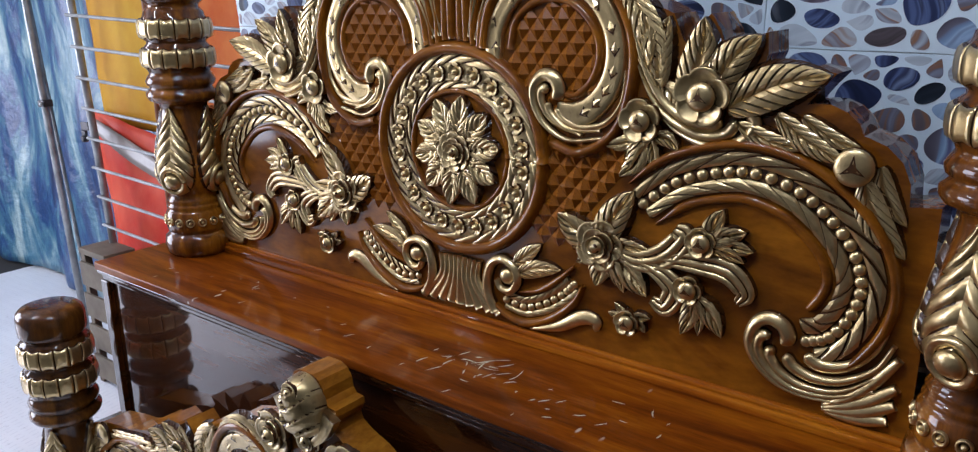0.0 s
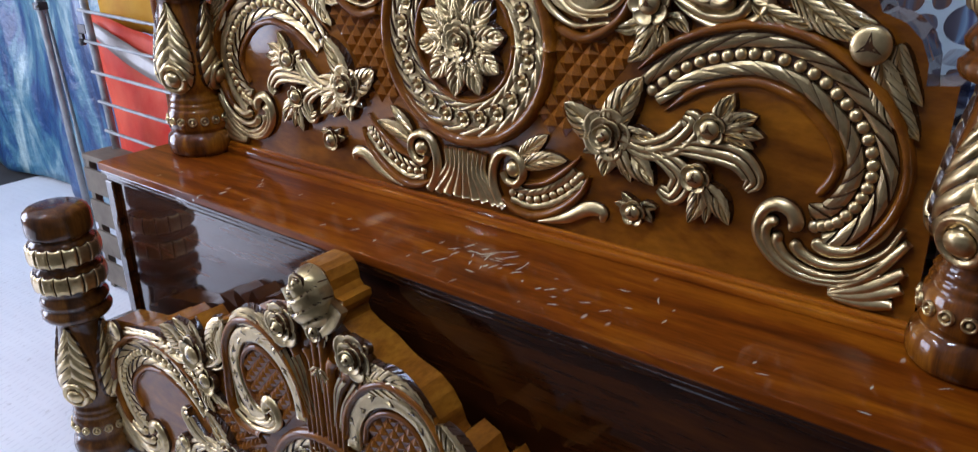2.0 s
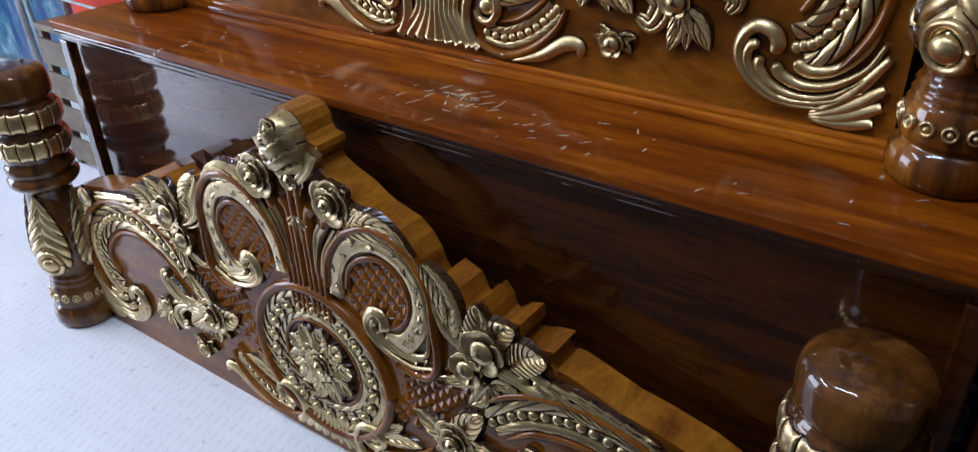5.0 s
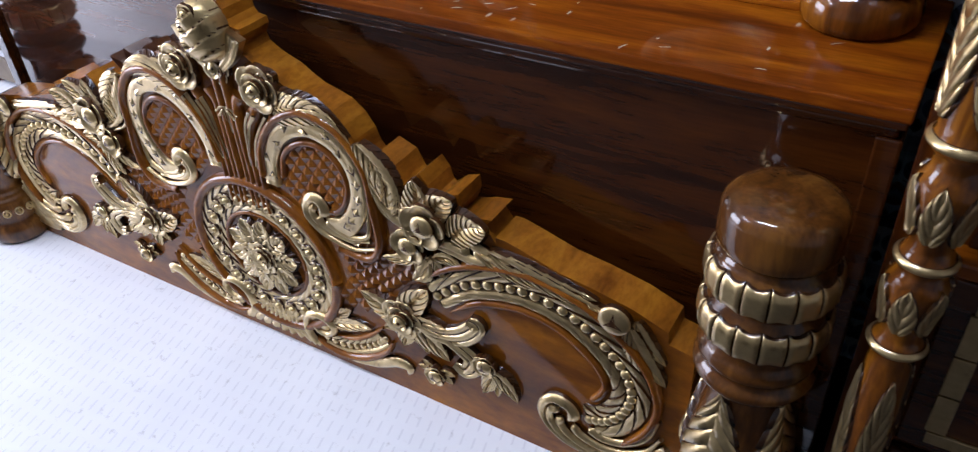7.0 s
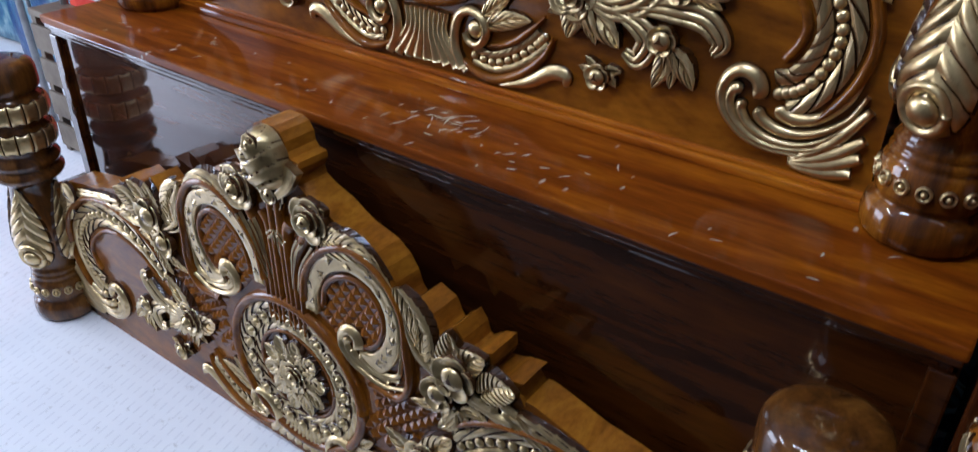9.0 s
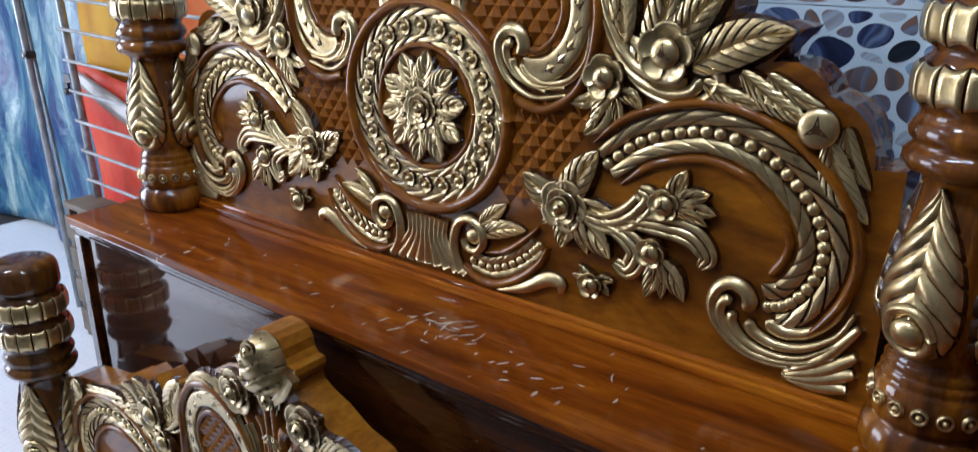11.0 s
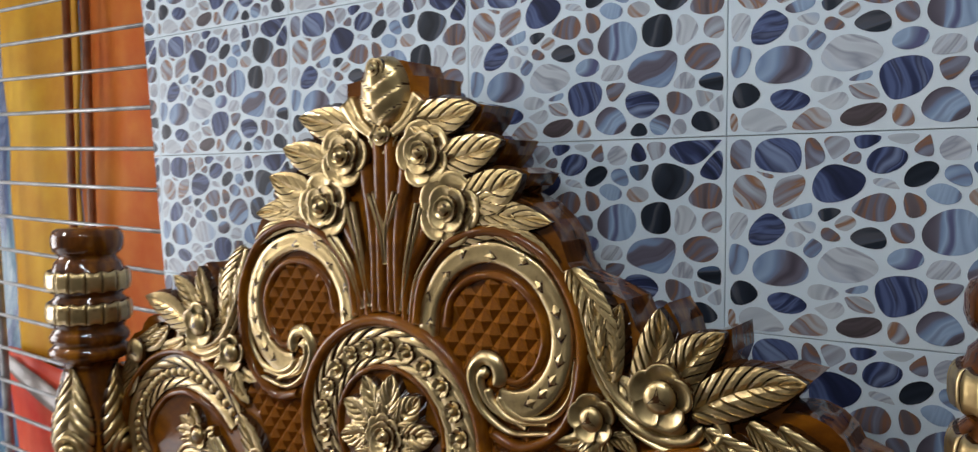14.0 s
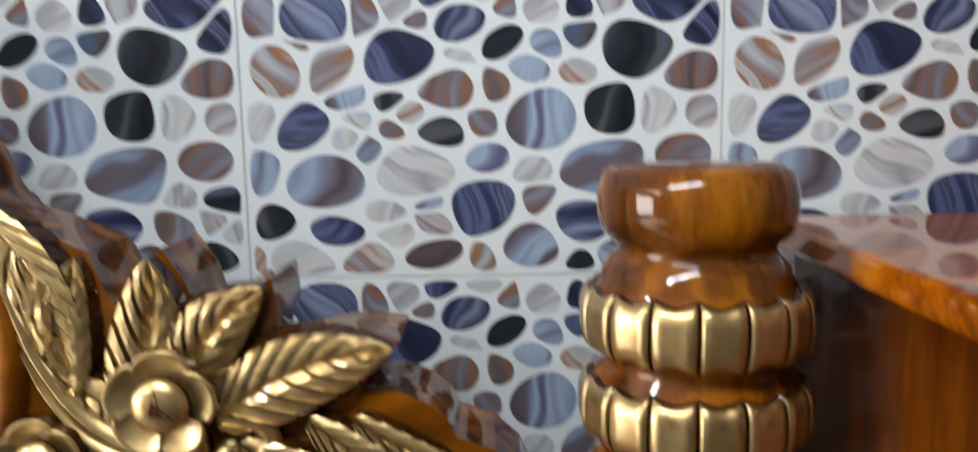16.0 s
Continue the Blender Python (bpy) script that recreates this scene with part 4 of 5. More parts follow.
def gadroon(R, zc, hh, count=16):
    """One scooped boss of a gadrooned ring."""
    V, F, MI = [], [], []
    half = math.pi / count * 0.985
    S = (-1, -0.93, -0.8, -0.45, 0, 0.45, 0.8, 0.93, 1)
    Q = (-1, -0.95, -0.78, -0.4, 0, 0.4, 0.78, 0.95, 1)
    for s in S:
        for q in Q:
            e = max(0.0, (1 - abs(s) ** 7) * (1 - abs(q) ** 5))
            r = R - 0.014 + 0.013 * e ** 0.5 - 0.0065 * (1 - s * s) * (1 - q * q) + 0.004 * (1 - q * q)
            V.append((r * math.cos(s * half), r * math.sin(s * half), zc + q * hh * (1 - 0.20 * (1 - abs(s) ** 1.5))))
    m = len(Q)
    for i in range(len(S) - 1):
        for j in range(m - 1):
            F.append((i * m + j, (i + 1) * m + j, (i + 1) * m + j + 1, i * m + j + 1))
            MI.append(1 if i in (0, len(S) - 2) or j in (0, m - 2) else 0)
    return V, F, MI


def wrapped(shape, radius, turn):
    """Lays a carved shape round a turned body; u becomes the way round it."""
    V, F, MI = shape
    out = []
    for u, d, v in V:
        r = radius(v) - d
        a = turn + u / radius(v)
        out.append((r * math.cos(a), r * math.sin(a), v))
    return out, F, MI


POST = [(0.062, 0.0), (0.080, 0.0), (0.088, 0.012), (0.090, 0.03), (0.086, 0.052), (0.076, 0.060), (0.073, 0.064), (0.078, 0.069), (0.080, 0.076), (0.078, 0.118), (0.074, 0.124), (0.070, 0.128), (0.074, 0.134), (0.070, 0.140), (0.067, 0.144), (0.071, 0.150), (0.067, 0.156), (0.063, 0.162),
        (0.066, 0.175), (0.078, 0.20), (0.084, 0.23), (0.084, 0.26), (0.078, 0.30), (0.070, 0.34), (0.063, 0.375), (0.060, 0.40), (0.064, 0.413), (0.072, 0.418), (0.086, 0.424), (0.092, 0.434), (0.092, 0.444), (0.084, 0.452), (0.080, 0.458), (0.088, 0.464), (0.090, 0.475), (0.084, 0.486), (0.078, 0.494), (0.080, 0.50),
        (0.084, 0.506), (0.086, 0.533), (0.084, 0.562), (0.076, 0.570), (0.076, 0.576), (0.084, 0.582), (0.086, 0.606), (0.084, 0.632), (0.078, 0.640), (0.076, 0.650), (0.068, 0.658), (0.064, 0.664), (0.068, 0.670), (0.077, 0.678), (0.081, 0.692), (0.081, 0.712), (0.076, 0.726), (0.066, 0.732), (0.0005, 0.733)]


# the posts on the floor carry a broader cap on a short neck
FOOT_POST = POST[:-11] + [(0.080, 0.638), (0.074, 0.643), (0.074, 0.648), (0.080, 0.651), (0.085, 0.658), (0.086, 0.670), (0.085, 0.702), (0.081, 0.714), (0.072, 0.722), (0.057, 0.727), (0.030, 0.7285), (0.0005, 0.729)]


def post_radius(v):
    for (r0, z0), (r1, z1) in zip(POST, POST[1:]):
        if z0 <= v <= z1 and z1 > z0:
            return r0 + (r1 - r0) * (v - z0) / (z1 - z0)
    return 0.07


def bed_post(at, label, turn, tall=1.0, timber=WOOD_POST, form=POST):
    """A turned bed post, gilded rings and a leaf on each face of the vase."""
    post = thing("bed_post", at, label, "bed post", "turned posts of the bed")
    post.rotation_euler = (0, 0, turn)
    post.scale = (1, 1, tall)
    V, F = lathe(form, 48)
    put("shaft", mesh_of("shaft", V, F, [timber]), post)
    for zc, R in ((0.534, 0.098), (0.608, 0.097)):
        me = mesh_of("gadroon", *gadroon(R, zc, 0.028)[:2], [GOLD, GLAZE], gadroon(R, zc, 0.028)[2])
        for k in range(16):
            put("gadroon", me, post, pose(0, 0, 0, 0, 0, 360 / 16 * k))
    for k in range(16):
        put("stud", POST_STUD, post, pose(0, 0, 0, 0, 0, 360 / 16 * k) @ Matrix.Translation((0.079, 0, 0.097)) @ pose(0, 0, 0, 0, 0, 90))
    for k in range(4):
        a = math.pi / 2 * k
        big = leaf((0, 0.408), (0, 0.172), 0.082, 0.011, 0.0, 9, 0.0, 0, 8, 1.6, (1.15, 0.52))
        put("leaf", mesh_of("leaf", *(lambda s: (s[0], s[1], [GOLD, GLAZE], s[2]))(wrapped(big, post_radius, a))), post)
        eye = [Vector((0.029 * math.cos(2 * math.pi * q / 24), 0.214 + 0.034 * math.sin(2 * math.pi * q / 24))) for q in range(25)]
        put("leaf_eye", mesh_of("leaf_eye", *(lambda s: (s[0], s[1], [GOLD, GLAZE], s[2]))(wrapped(sweep(eye, 0.0075, 0.013, ROOF, d0=0.004), post_radius, a))), post)
        Vd, Fd = dome(0.022, 0.014, 16, 5)
        Vd = [(x, y - 0.008, z + 0.212) for x, y, z in Vd]
        put("leaf_eye", mesh_of("leaf_eye", *(lambda s: (s[0], s[1], [GOLD, GLAZE], s[2]))(wrapped((Vd, Fd, [0] * len(Fd)), post_radius, a))), post)
    return post


# ---- the room ----
WY = 0.20
floor = tagged(part("floor", boxes((-6.5, 4.0, -6.0, 3.0, -0.06, -0.003)), CONCRETE, None), "grey concrete shop floor", "floor", kind="structure")
_mat = bmesh.new()
_rim = [(-3.9, 1.2), (-3.9, -3.2), (-1.7, -3.2), (-1.7, -1.25), (-0.6, -1.08), (0.1, -0.78), (0.7, -0.50), (1.1, -0.46), (1.1, 0.2), (-0.9, 0.2), (-0.9, 1.2)]
_face = _mat.faces.new([_mat.verts.new((x, y, -0.003)) for x, y in _rim])
for _v in bmesh.ops.extrude_face_region(_mat, geom=[_face])["geom"]:
    if isinstance(_v, bmesh.types.BMVert):
        _v.co.z = 0.0
bmesh.ops.recalc_face_normals(_mat, faces=list(_mat.faces))
tagged(part("floor_mat", _mat, FLOOR, None), "white embossed vinyl floor mat", "mat", kind="structure")
ceiling = tagged(part("ceiling", boxes((-5.2, 4.0, -6.0, 3.0, 2.95, 3.05)), CEIL, None), "plain painted ceiling", "ceiling", kind="structure")


def wall_end(z):
    """The tiled wall's free end is out of plumb."""
    return -0.996 - 0.096 * (z - 1.75)


_wall = boxes((-0.972, 4.0, WY + 0.012, WY + 0.15, 0.0, 2.95))
for _v in _wall.verts:
    if _v.co.x < 0:
        _v.co.x = wall_end(_v.co.z) + 0.003
wall_north = tagged(part("wall_north", _wall, JOINT, None), "wall clad in pebble-print glazed tiles", "wall", kind="structure")
tagged(part("wall_east", boxes((3.2, 3.35, -6.0, WY, 0.0, 2.95)), PLASTER, None), "plain plastered wall", "wall", kind="structure")
tagged(part("wall_west", boxes((-5.2, -5.05, -6.0, -3.05, 0.0, 2.95), (-5.2, -5.05, -0.75, 2.2, 0.0, 2.95), (-5.2, -5.05, -3.05, -0.75, 2.7, 2.95)), PLASTER, None), "plastered wall with the open shop front", "wall", kind="structure")
tagged(part("wall_back", boxes((-5.05, -0.75, 2.2, 2.35, 0.0, 2.95)), PLASTER, None), "plain plastered wall", "wall", kind="structure")
tagged(part("wall_south", boxes((-5.05, 3.2, -5.0, -4.85, 0.0, 2.95)), PLASTER, None), "plain plastered wall", "wall", kind="structure")

for x, y, turn in ((0.3, -1.05, 10), (-1.7, -1.5, 90)):
    tl = thing("tube_light", (x, y, 2.95), "white ceiling batten with a lit tube", "lamp", "tube lights")
    tl.rotation_euler = (0, 0, radians(turn))
    part("batten", boxes((-0.62, 0.62, -0.03, 0.03, -0.05, 0.0)), LAMP_BODY, tl, "", 0.004)
    part("tube", rod((-0.59, 0, -0.07), (0.59, 0, -0.07), 0.013), TUBE, tl)


# ---- storage box of the bed head ----
TOP = 0.87
box = thing("headboard_box", (0.02, 0, 0), "long glossy brown storage box under the headboard", "bed box")
x0, x1, y0, y1 = -1.094, 1.094, -0.268, 0.14
part("top_board", boxes((x0, x1, y0, y1, TOP - 0.022, TOP)), WOOD_TOP, box, "orange-brown lacquered top", 0.004)
_rnd = random.Random(5)
_scuff = bmesh.new()
for _k in range(64):
    if _k < 26:
        _c = (0.14 + _rnd.gauss(0, 0.045), -0.135 + _rnd.gauss(0, 0.02))
    else:
        _c = (_rnd.uniform(x0 + 0.2, x1 - 0.05), _rnd.uniform(y0 + 0.012, y0 + 0.17))
    _a, _l, _w = _rnd.gauss(1.1, 0.5), _rnd.uniform(0.004, 0.013) * (1.5 if _k < 26 else 1.0), _rnd.uniform(0.0006, 0.0016)
    _b = _rnd.uniform(-0.35, 0.35)
    _row = []
    for _i in range(5):
        _f = _i / 4 - 0.5
        _px, _py = _c[0] + _l * 2 * _f * math.cos(_a + _b * _f), _c[1] + _l * 2 * _f * math.sin(_a + _b * _f)
        _h = _w * (1 - 4 * _f * _f) + 0.0002
        _row.append((_scuff.verts.new((_px - _h * math.sin(_a), _py + _h * math.cos(_a), TOP + 0.0004)), _scuff.verts.new((_px + _h * math.sin(_a), _py - _h * math.cos(_a), TOP + 0.0004))))
    for _p, _q in zip(_row, _row[1:]):
        _scuff.faces.new((_p[0], _p[1], _q[1], _q[0]))
bmesh.ops.recalc_face_normals(_scuff, faces=list(_scuff.faces))
part("scuff", _scuff, SCUFF, box, "pale scuffs in the lacquer")["kind"] = "stuff"
# mouldings, front and sides take the shaded copy of the lacquer
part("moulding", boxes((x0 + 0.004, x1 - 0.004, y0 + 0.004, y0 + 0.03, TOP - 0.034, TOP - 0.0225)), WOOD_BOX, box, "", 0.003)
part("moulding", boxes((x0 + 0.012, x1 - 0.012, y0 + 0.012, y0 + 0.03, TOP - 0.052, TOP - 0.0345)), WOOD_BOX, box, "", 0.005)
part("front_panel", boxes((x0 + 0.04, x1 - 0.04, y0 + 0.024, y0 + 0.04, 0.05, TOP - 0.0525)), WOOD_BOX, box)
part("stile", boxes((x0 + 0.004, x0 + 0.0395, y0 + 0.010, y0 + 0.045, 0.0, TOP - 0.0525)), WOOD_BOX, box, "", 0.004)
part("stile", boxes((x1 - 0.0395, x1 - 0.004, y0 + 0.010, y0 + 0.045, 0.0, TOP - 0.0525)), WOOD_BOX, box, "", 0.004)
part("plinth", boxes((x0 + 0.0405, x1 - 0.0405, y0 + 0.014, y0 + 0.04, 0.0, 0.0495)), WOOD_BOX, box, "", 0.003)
part("side_panel", boxes((x0 + 0.004, x0 + 0.024, y0 + 0.0455, y1 - 0.004, 0.0, TOP - 0.0225)), WOOD_BOX, box, "", 0.002)
part("side_panel", boxes((x1 - 0.024, x1 - 0.004, y0 + 0.0455, y1 - 0.004, 0.0, TOP - 0.0225)), WOOD_BOX, box, "", 0.002)

# ---- headboard ----
head = thing("headboard", (0.0, 0.018, TOP), "carved brown headboard with gilded roses, scrolls and medallion", "headboard")
head.scale = (1, 0.76, 1)
carved_board(head, lambda u, v: (u, v), 0.121, 2, 0.0, (0.0, 0.386, 0.215, 0.212))
part("base_moulding", boxes((-0.86, 0.915, -0.030, -0.0005, 0.0, 0.018), (-0.86, 0.915, -0.018, -0.0005, 0.018, 0.030)), WOOD_X, head, "stepped lacquered moulding", 0.005)
bed_post((-0.935, -0.027, TOP), "turned brown bed post with gilded rings, on the box", 0.4, 1.012)
bed_post((0.991, -0.006, TOP), "turned brown bed post with gilded rings, on the box", 1.178, 1.012)

# ---- footboard, standing on the floor before the box ----
def foot_warp(u, v):
    """The footboard repeats the headboard's design, lower and drawn together above."""
    a = abs(u)
    s = min(1.0, max(0.0, (v - 0.38) / 0.14)) if a < 0.42 else min(1.0, max(0.0, (v - 0.44) / 0.12))
    k = 1.09 - 0.24 * s * s * (3 - 2 * s)
    z = v if v < 0.42 else 0.42 + 0.76 * (v - 0.42)
    inner = float(np.interp(v, (0.0, 0.30, 0.44, 0.733, 0.815, 0.922, 0.985, 1.1), (0.0, 0.30, 0.400, 0.665, 0.745, 0.862, 0.928, 1.04)))
    z += (inner - z) * min(1.0, max(0.0, (0.50 - a) / 0.10))
    z -= 0.055 * max(0.0, 1 - a / 0.4) * min(1.0, v / 0.2)
    return u * k, z


foot = thing("footboard", (-0.080, -0.362, 0.0), "low carved brown footboard with gilded roses and scrolls", "footboard")
foot.scale = (1, 0.72, 1)
carved_board(foot, foot_warp, 0.104, 1, 0.0, (0.0, 0.262, 0.204, 0.198))
bed_post((-1.103, -0.39, 0.0), "dark brown turned bed post with gilded rings, on the floor", 0.5, 1.07, WOOD_FOOT, FOOT_POST)
bed_post((0.999, -0.382, 0.0), "dark brown turned bed post with gilded rings, on the floor", 1.178, 1.07, WOOD_FOOT, FOOT_POST)

# ---- cabinet beside the bed ----
cab = thing("dressing_cabinet", (1.13, 0, 0), "tall glossy brown cabinet with a carved corner column", "cabinet")
part("body", boxes((0.0, 0.85, -0.34, 0.15, 0.06, 1.515)), WOOD_CAB, cab, "", 0.004)
part("top_board", boxes((-0.025, 0.875, -0.47, 0.17, 1.5155, 1.543)), WOOD_X, cab, "orange-brown lacquered top", 0.006)
part("plinth", boxes((0.0, 0.85, -0.47, 0.14, 0.0, 0.0595)), WOOD_BOX, cab, "", 0.004)
for z0, z1, count in ((0.09, 0.365, 3), (0.385, 0.70, 3), (0.75, 1.15, 5)):
    door = part("door", boxes((0.085, 0.83, -0.362, -0.3405, z0, z1)), WOOD_BOX, cab, "", 0.004)
    high = (z1 - z0 - 0.09) / count
    for k in range(count):
        za = z0 + 0.045 + k * high
        part("inlay", boxes((0.117, 0.145, -0.368, -0.3625, za + 0.001, za + high - 0.002)), GOLD, door, "gilded inlaid block", 0.002)
    for za in (z0 + 0.021, z1 - 0.0445):
        for k in range(8):
            part("inlay", boxes((0.121 + 0.083 * k, 0.202 + 0.083 * k, -0.368, -0.3625, za, za + 0.0225)), GOLD, door, "gilded inlaid block", 0.002)
part("rail", boxes((0.075, 0.85, -0.385, -0.3405, 0.718, 0.742)), WOOD_X, cab, "", 0.005)
COL = [(0.05, 0.0), (0.05, 0.06), (0.042, 0.075), (0.036, 0.09), (0.030, 0.14), (0.034, 0.30), (0.040, 0.45), (0.036, 0.545), (0.034, 0.56), (0.040, 0.566), (0.043, 0.577), (0.038, 0.588), (0.032, 0.60), (0.034, 0.615), (0.044, 0.66), (0.047, 0.685), (0.036, 0.70), (0.034, 0.708), (0.041, 0.714), (0.042, 0.722), (0.037, 0.730),
       (0.031, 0.745), (0.034, 0.76), (0.046, 0.81), (0.048, 0.835), (0.036, 0.85), (0.034, 0.868), (0.046, 0.878), (0.048, 0.888), (0.042, 0.898), (0.044, 0.93), (0.047, 1.02), (0.044, 1.15), (0.036, 1.30), (0.032, 1.36), (0.042, 1.38), (0.044, 1.40), (0.05, 1.42), (0.05, 1.493)]


def col_radius(v):
    for (r0, z0), (r1, z1) in zip(COL, COL[1:]):
        if z0 <= v <= z1 and z1 > z0:
            return r0 + (r1 - r0) * (v - z0) / (z1 - z0)
    return 0.04


col = part("column", bmesh.new(), WOOD_POST, cab, "turned column with gilded leaves")
col.location = (0.044, -0.418, 0.0595)
col.scale = (0.8, 0.8, 0.975)
V, F = lathe(COL, 32)
col.data = mesh_of("column", V, F, [WOOD_POST])
for z in (0.577, 0.72, 0.888):
    line = [Vector((col_radius(z) * a * 2 * math.pi / 32, z)) for a in range(33)]
    s = wrapped(sweep(line, 0.007, 0.006, ROUND), col_radius, 0)
    put("ring", mesh_of("ring", s[0], s[1], [GOLD, GLAZE], s[2]), col)
for za, zb, w, count, ribs in ((0.92, 1.30, 0.052, 4, 16), (0.757, 0.842, 0.026, 6, 3), (0.612, 0.69, 0.026, 6, 3), (0.30, 0.53, 0.028, 4, 7)):
    for k in range(count):
        s = wrapped(leaf((0, za), (0, zb), w, 0.008, 0.0, ribs, 0, 0, 6, 2.0), col_radius, 2 * math.pi * k / count + 0.4)
        put("leaf", mesh_of("leaf", s[0], s[1], [GOLD, GLAZE], s[2]), col)

# ---- rack with coloured sheets, tarpaulin and poles beyond the wall's end ----
rack = thing("display_rack", (-2.05, 0.30, 0), "grey steel rack of thin horizontal bars, leaning", "rack")
rack.rotation_euler = (0, radians(-3.6), 0)
part("upright", rod((0, 0, 0.0), (0, 0, 2.88), 0.016), STEEL, rack, "", 0, True)
part("upright", rod((1.30, 0.02, 0.125), (1.30, 0.02, 2.88), 0.016), STEEL, rack, "", 0, True)
for k in range(22):
    part("bar", rod((-0.02, -0.018, 0.195 + 0.118 * k), (1.32, -0.018, 0.075 + 0.118 * k), 0.0065), STEEL, rack, "", 0, True)
for bz in (1.06, 2.06):
    hasp = part("hasp", boxes((-0.075, -0.016, -0.012, -0.004, bz - 0.012, bz + 0.022), (-0.075, -0.045, -0.014, -0.002, bz - 0.035, bz - 0.0125)), DARK_STEEL, rack, "dark steel hasp", 0.003)
    part("ring", rod((-0.060, -0.020, bz - 0.045), (-0.060, 0.0, bz - 0.045), 0.014), DARK_STEEL, hasp, "", 0, True)


def hanging(name, m, edges, c, d, yb, lab, sag=0.0):
    """A hanging sheet between two edges, which are functions of the height."""
    V, n = [], 26
    for i in range(n + 1):
        for j in range(n + 1):
            z = c + (d - c) * j / n
            a, b = edges(z)
            x = a + (b - a) * i / n
            V.append((x, yb + 0.016 * noise.noise((x * 4, z * 2, c)) + 0.006 * noise.noise((x * 13, z * 5, c)), z - sag * i / n * (j / n) ** 2 + (0.05 * noise.noise((x * 3, 7, c)) if j in (0, n) else 0)))
    F = [(i * (n + 1) + j, (i + 1) * (n + 1) + j, (i + 1) * (n + 1) + j + 1, i * (n + 1) + j + 1) for i in range(n) for j in range(n)]
    ob = put(name, mesh_of(name, V, F, [m]))
    ob.modifiers.new("thick", 'SOLIDIFY').thickness = 0.003
    return tagged(ob, lab, "sheet", "hanging sheets")


hanging("yellow_sheet", YELLOW, lambda z: (-2.262 - 0.057 * (z - 1.4), -1.770), 1.05, 2.9, 0.42, "stained glossy yellow hanging sheet behind the rack")
hanging("orange_sheet", ORANGE, lambda z: (-1.765, -0.86), 1.00, 2.9, 0.425, "stained glossy orange hanging sheet behind the rack")
red = hanging("red_sheet", RED, lambda z: (-2.265 - 0.092 * (z - 0.9), -0.80), 0.25, 1.09, 0.39, "glossy red hanging sheet behind the rack", 0.22)
V, n = [], 20
for i in range(n + 1):
    x = -2.25 + 0.66 * i / n
    for q in range(4):
        V.append((x, 0.372 + 0.006 * math.sin(9 * x) - 0.004 * q, 1.085 - 0.20 * (i / n) - (0.005 + 0.075 * math.sin(math.pi * (0.15 + 0.8 * i / n))) * q / 3))
F = [(i * 4 + q, (i + 1) * 4 + q, (i + 1) * 4 + q + 1, i * 4 + q + 1) for i in range(n) for q in range(3)]
hem = put("folded_hem", mesh_of("folded_hem", V, F, [FILM]), red, None, "pale folded plastic hem")
hem.modifiers.new("thick", 'SOLIDIFY').thickness = 0.003
for x in (-1.772, -1.652):
    pole = thing("sheet_pole", (x, 0.385, 0), "brown painted steel pole before the hanging sheets", "pole", "brown poles")
    part("shaft", rod((0, 0, 0), (0, 0, 2.9), 0.014), RUST, pole, "", 0, True)
crate = thing("wooden_crate", (-2.04, 0.24, 0), "small bare timber crate beside the rack", "crate")
part("lid", boxes((-0.10, 0.10, -0.06, 0.07, 0.565, 0.590)), CRATE, crate, "", 0.004)
for x in (-0.095, 0.065):
    for y in (-0.055, 0.035):
        part("corner_post", boxes((x, x + 0.03, y, y + 0.03, 0.0, 0.5645)), CRATE, crate, "", 0.003)
for k in range(4):
    part("slat", boxes((-0.092, 0.092, -0.067, -0.0555, 0.03 + 0.135 * k, 0.13 + 0.135 * k)), CRATE, crate, "", 0.002)

V, F, n, k = [], [], 70, 50
for i in range(n + 1):
    for j in range(k + 1):
        x, z = -5.6 + 3.75 * i / n, 0.02 + 2.85 * j / k
        y = 0.66 + 0.07 * noise.noise((x * 2.2, z * 0.5, 3)) + 0.05 * noise.noise((x * 5, z * 1.6 + x * 2, 9)) + 0.1 * (1 - z / 3) ** 2 * noise.noise((x * 1.5, 2, 1))
        V.append((x, y, z))
F = [(i * (k + 1) + j, (i + 1) * (k + 1) + j, (i + 1) * (k + 1) + j + 1, i * (k + 1) + j + 1) for i in range(n) for j in range(k)]
tarp = put("tarpaulin", mesh_of("tarpaulin", V, F, [TARP]))
tarp.modifiers.new("thick", 'SOLIDIFY').thickness = 0.004
tagged(tarp, "creased shiny blue tarpaulin hung as a curtain", "tarpaulin")
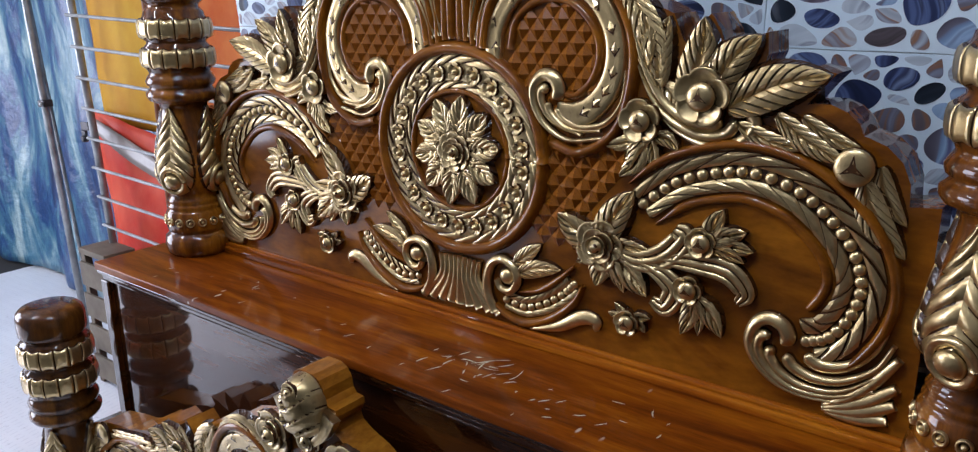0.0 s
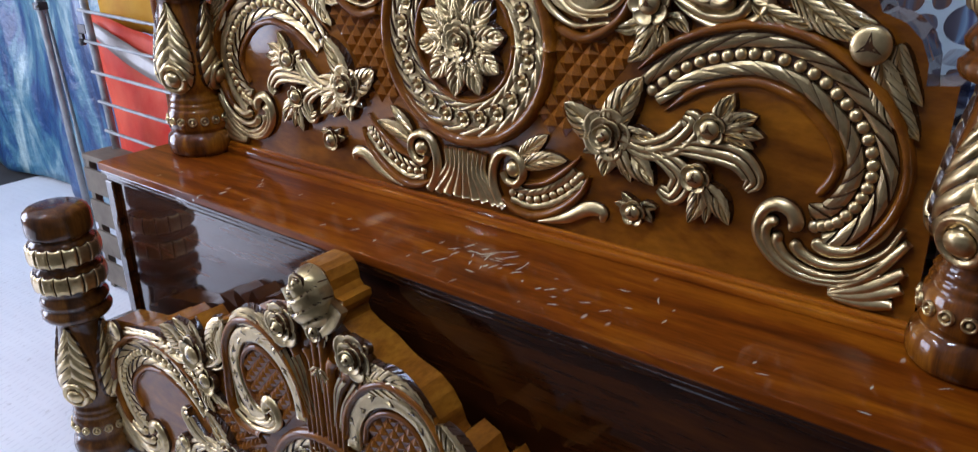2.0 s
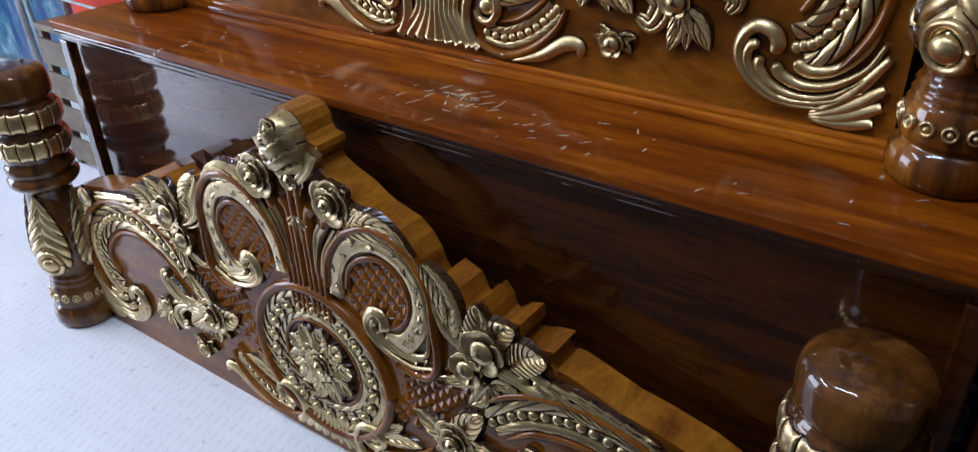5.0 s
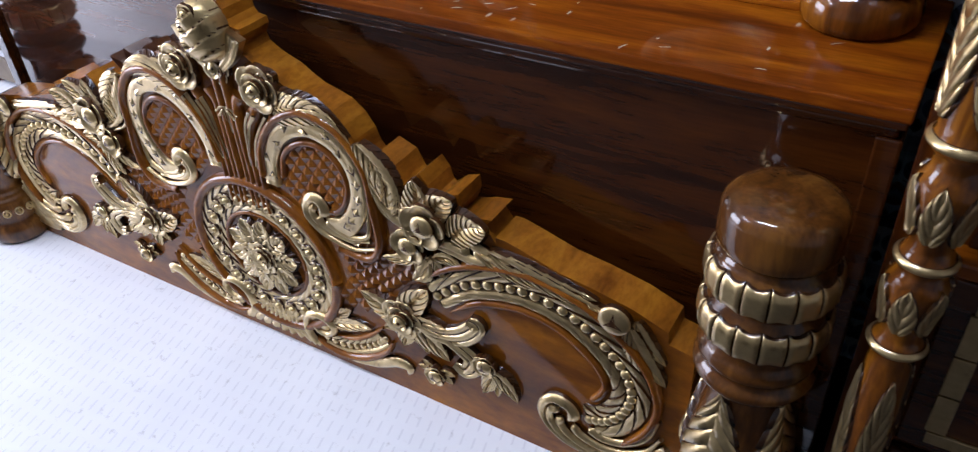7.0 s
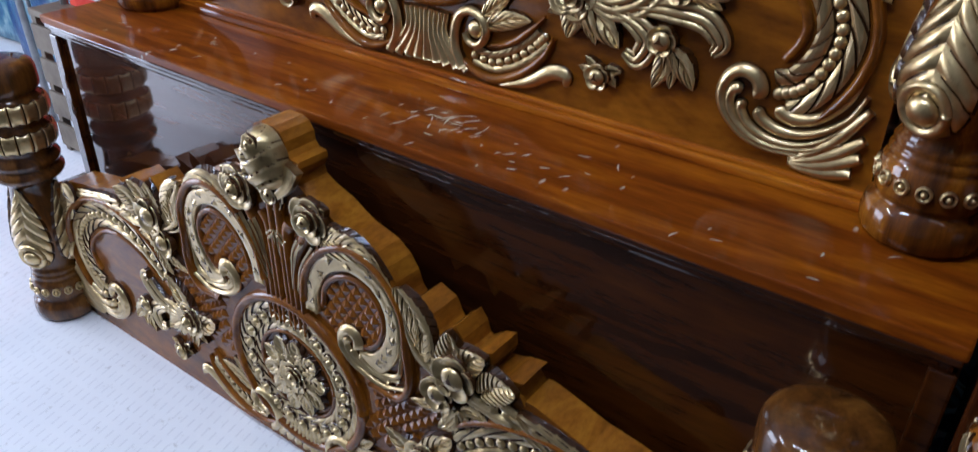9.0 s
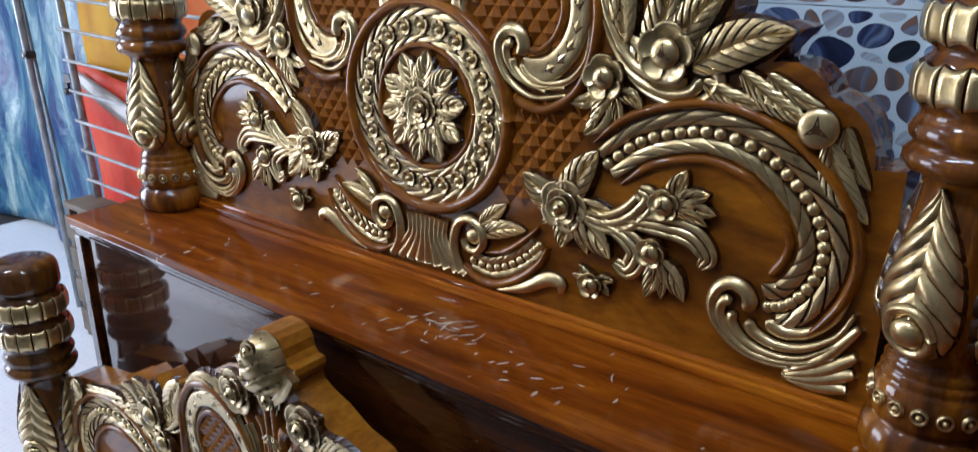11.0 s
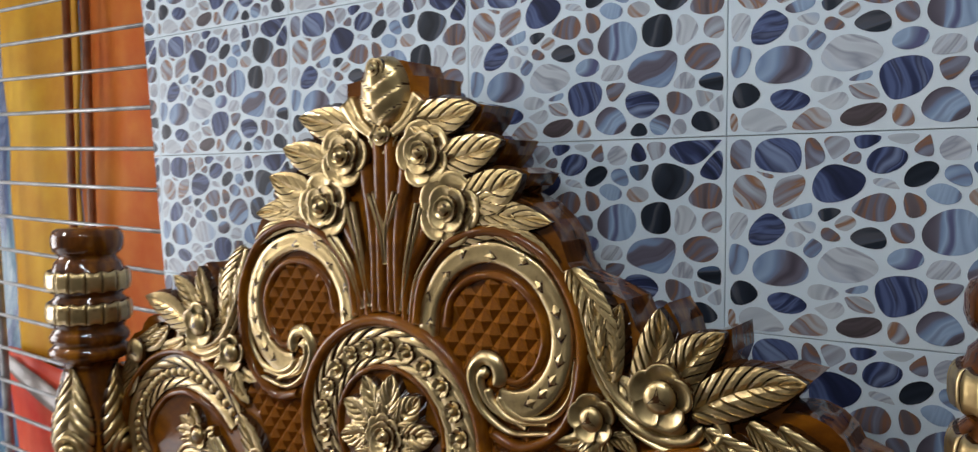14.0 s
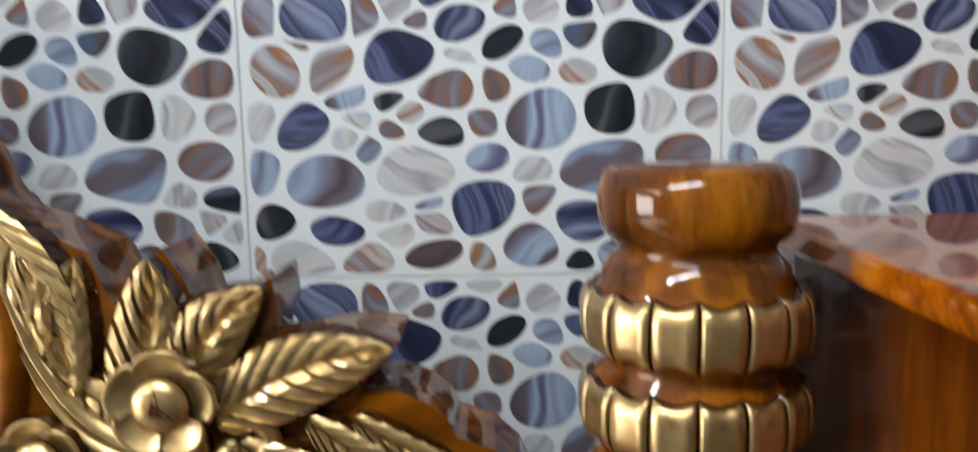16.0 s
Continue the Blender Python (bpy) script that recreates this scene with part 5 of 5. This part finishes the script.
for x, r, lean in ((-2.435, 0.016, -3.2), (-2.446, 0.009, -6.0)):
    p = thing("steel_pole", (x, 0.30 + 0.05 * (r < 0.012), 0), "leaning grey steel pole before the tarpaulin", "pole", "steel poles")
    p.rotation_euler = (0, radians(lean), 0)
    part("shaft", rod((0, 0, 0), (0, 0, 2.88), r), STEEL, p, "", 0, True)
    if r < 0.012:
        part("tag", boxes((-0.016, 0.016, -0.013, -0.0095, 1.185, 1.245)), PAPER, p, "small white paper tag", 0.001)
        part("tag", boxes((-0.016, 0.014, -0.013, -0.0095, 1.09, 1.135)), ORANGE, p, "small orange tag", 0.001)
    if r > 0.012:
        clamp = part("clamp", boxes((-0.020, 0.034, -0.020, 0.020, 1.11, 1.14)), DARK_STEEL, p, "dark steel clamp", 0.004)
        part("bolt", rod((0.026, -0.03, 1.125), (0.026, -0.0205, 1.125), 0.007), STEEL, clamp, "", 0, True)

# ---- pebble tiles ----
TW, TH = 0.510, 0.311


def pebble_tile():
    """One glazed tile with its printed pebbles, the same print on every tile."""
    rnd = random.Random(11)
    V, F, MI = [], [], []
    bm = boxes((0.0007, TW - 0.0007, 0.0, 0.010, 0.0007, TH - 0.0007))
    bmesh.ops.bevel(bm, geom=list(bm.edges), offset=0.0006, segments=1, affect='EDGES')
    bm.verts.ensure_lookup_table()
    for v in bm.verts:
        V.append(tuple(v.co))
    for f in bm.faces:
        F.append(tuple(v.index for v in f.verts))
        MI.append(0)
    bm.free()
    pad, SQ = 0.003, 0.74
    # the print's large stones (across, down, weight in mm) and their kinds; small ones fill in between
    main = ((15, 10, 30), (88, 8, 26), (7, 28, 27), (18, 28, 23), (33, 25, 31), (82, 21, 30), (43, 34, 26), (53, 19, 20), (12, 49, 24), (41, 50, 20), (63, 46, 34), (76, 44, 25),
            (16, 66, 34), (35, 63, 32), (75, 63, 34), (93, 59, 23), (50, 76, 30), (71, 80, 30), (17, 84, 25), (10, 93, 27), (39, 94, 26), (60, 90, 29), (46, 14, 25), (6, 82, 19))
    kinds = [int(k) for k in "004403230353515200012503"]
    seeds = [(Vector((pad + (TW - 2 * pad) * SQ * u / 100, TH * (1 - v / 100))), w * 0.001) for u, v, w in main]
    tries = 0
    while len(seeds) < 74 and tries < 6000:
        tries += 1
        p = Vector((rnd.uniform(pad, (TW - pad) * SQ), rnd.uniform(pad, TH - pad)))
        w = rnd.choice((0.010, 0.013, 0.016, 0.018)) * rnd.uniform(0.9, 1.1)
        if all((p - q).length > 0.68 * (w + v) for q, v in seeds):
            seeds.append((p, w))

    def cell(k):
        """The patch of tile that belongs to one seed, larger for a heavier seed."""
        p, w = seeds[k]
        poly = [Vector((pad, pad)), Vector(((TW - pad) * SQ, pad)), Vector(((TW - pad) * SQ, TH - pad)), Vector((pad, TH - pad))]
        for j, (q, v) in enumerate(seeds):
            if j == k:
                continue
            d = q - p
            lim = (d.length_squared + w * w - v * v) / 2
            out = []
            for a in range(len(poly)):
                s, e = poly[a], poly[(a + 1) % len(poly)]
                fs, fe = (s - p).dot(d) - lim, (e - p).dot(d) - lim
                if fs <= 0:
                    out.append(s)
                if fs * fe < 0:
                    out.append(s.lerp(e, fs / (fs - fe)))
            poly = out
            if len(poly) < 3:
                return []
        return poly

    def centre(poly):
        a, cx, cy = 0.0, 0.0, 0.0
        for s, e in zip(poly, poly[1:] + poly[:1]):
            k = s.x * e.y - e.x * s.y
            a, cx, cy = a + k, cx + (s.x + e.x) * k, cy + (s.y + e.y) * k
        return Vector((cx / (3 * a), cy / (3 * a))), abs(a) / 2

    for _ in range(3):
        seeds = [(centre(q)[0], w) if len(q) > 2 and k >= len(main) else (p, w) for k, ((p, w), q) in enumerate((s, cell(k)) for k, s in enumerate(seeds))]
    for k in range(len(seeds)):
        poly = cell(k)
        if len(poly) < 3:
            continue
        mid, area = centre(poly)
        r = math.sqrt(area / math.pi)
        if r < 0.007:
            continue
        poly = [mid + (p - mid) * max(0.4, 1 - 0.0024 / r) for p in poly]
        poly = [Vector((p.x / SQ, p.y)) for p in poly]
        mid = Vector((mid.x / SQ, mid.y))
        poly = [s.lerp(e, 0.5) for s, e in zip(poly, poly[1:] + poly[:1])] if len(poly) > 5 else poly
        for _ in range(3):
            poly = [q for s, e in zip(poly, poly[1:] + poly[:1]) for q in (s.lerp(e, 0.25), s.lerp(e, 0.75))]
        poly = poly[::2] if len(poly) > 44 else poly
        base, n = len(V), len(poly)
        V.append((mid.x, -0.0006, mid.y))
        V += [(p.x, -0.0006, p.y) for p in poly]
        kind = kinds[k] if k < len(main) else rnd.choice((1, 4, 2, 5, 4, 1, 2, 0, 1, 5, 3))
        for i in range(n):
            F.append((base, base + 1 + (i + 1) % n, base + 1 + i))
            MI.append(kind + 1)
    return mesh_of("tile", V, F, [GROUT] + STONES, MI, False)


TILE = pebble_tile()


def cut_tile(x, z):
    """A tile sawn off along the wall's end."""
    bm = bmesh.new()
    bm.from_mesh(TILE)
    away = Vector((wall_end(z) - wall_end(z + 1.0), 0.0, 0.0))
    bmesh.ops.bisect_plane(bm, geom=list(bm.verts) + list(bm.edges) + list(bm.faces), plane_co=(wall_end(z) - x, 0, 0), plane_no=(-1.0, 0.0, -away.x), clear_outer=True)
    me = bpy.data.meshes.new("tile")
    bm.to_mesh(me)
    bm.free()
    for m in TILE.materials:
        me.materials.append(m)
    return me if len(me.polygons) > 8 else None


for i in range(-4, 6):
    for j in range(-5, 5):
        x, z = 0.558 + TW * i, 1.478 + TH * j
        if z < -0.2 or z + TH > 3.1:
            continue
        me = TILE if i > -3 else cut_tile(x, z)
        if me:
            put("tile", me, wall_north, Matrix.Translation((x, WY, z)))
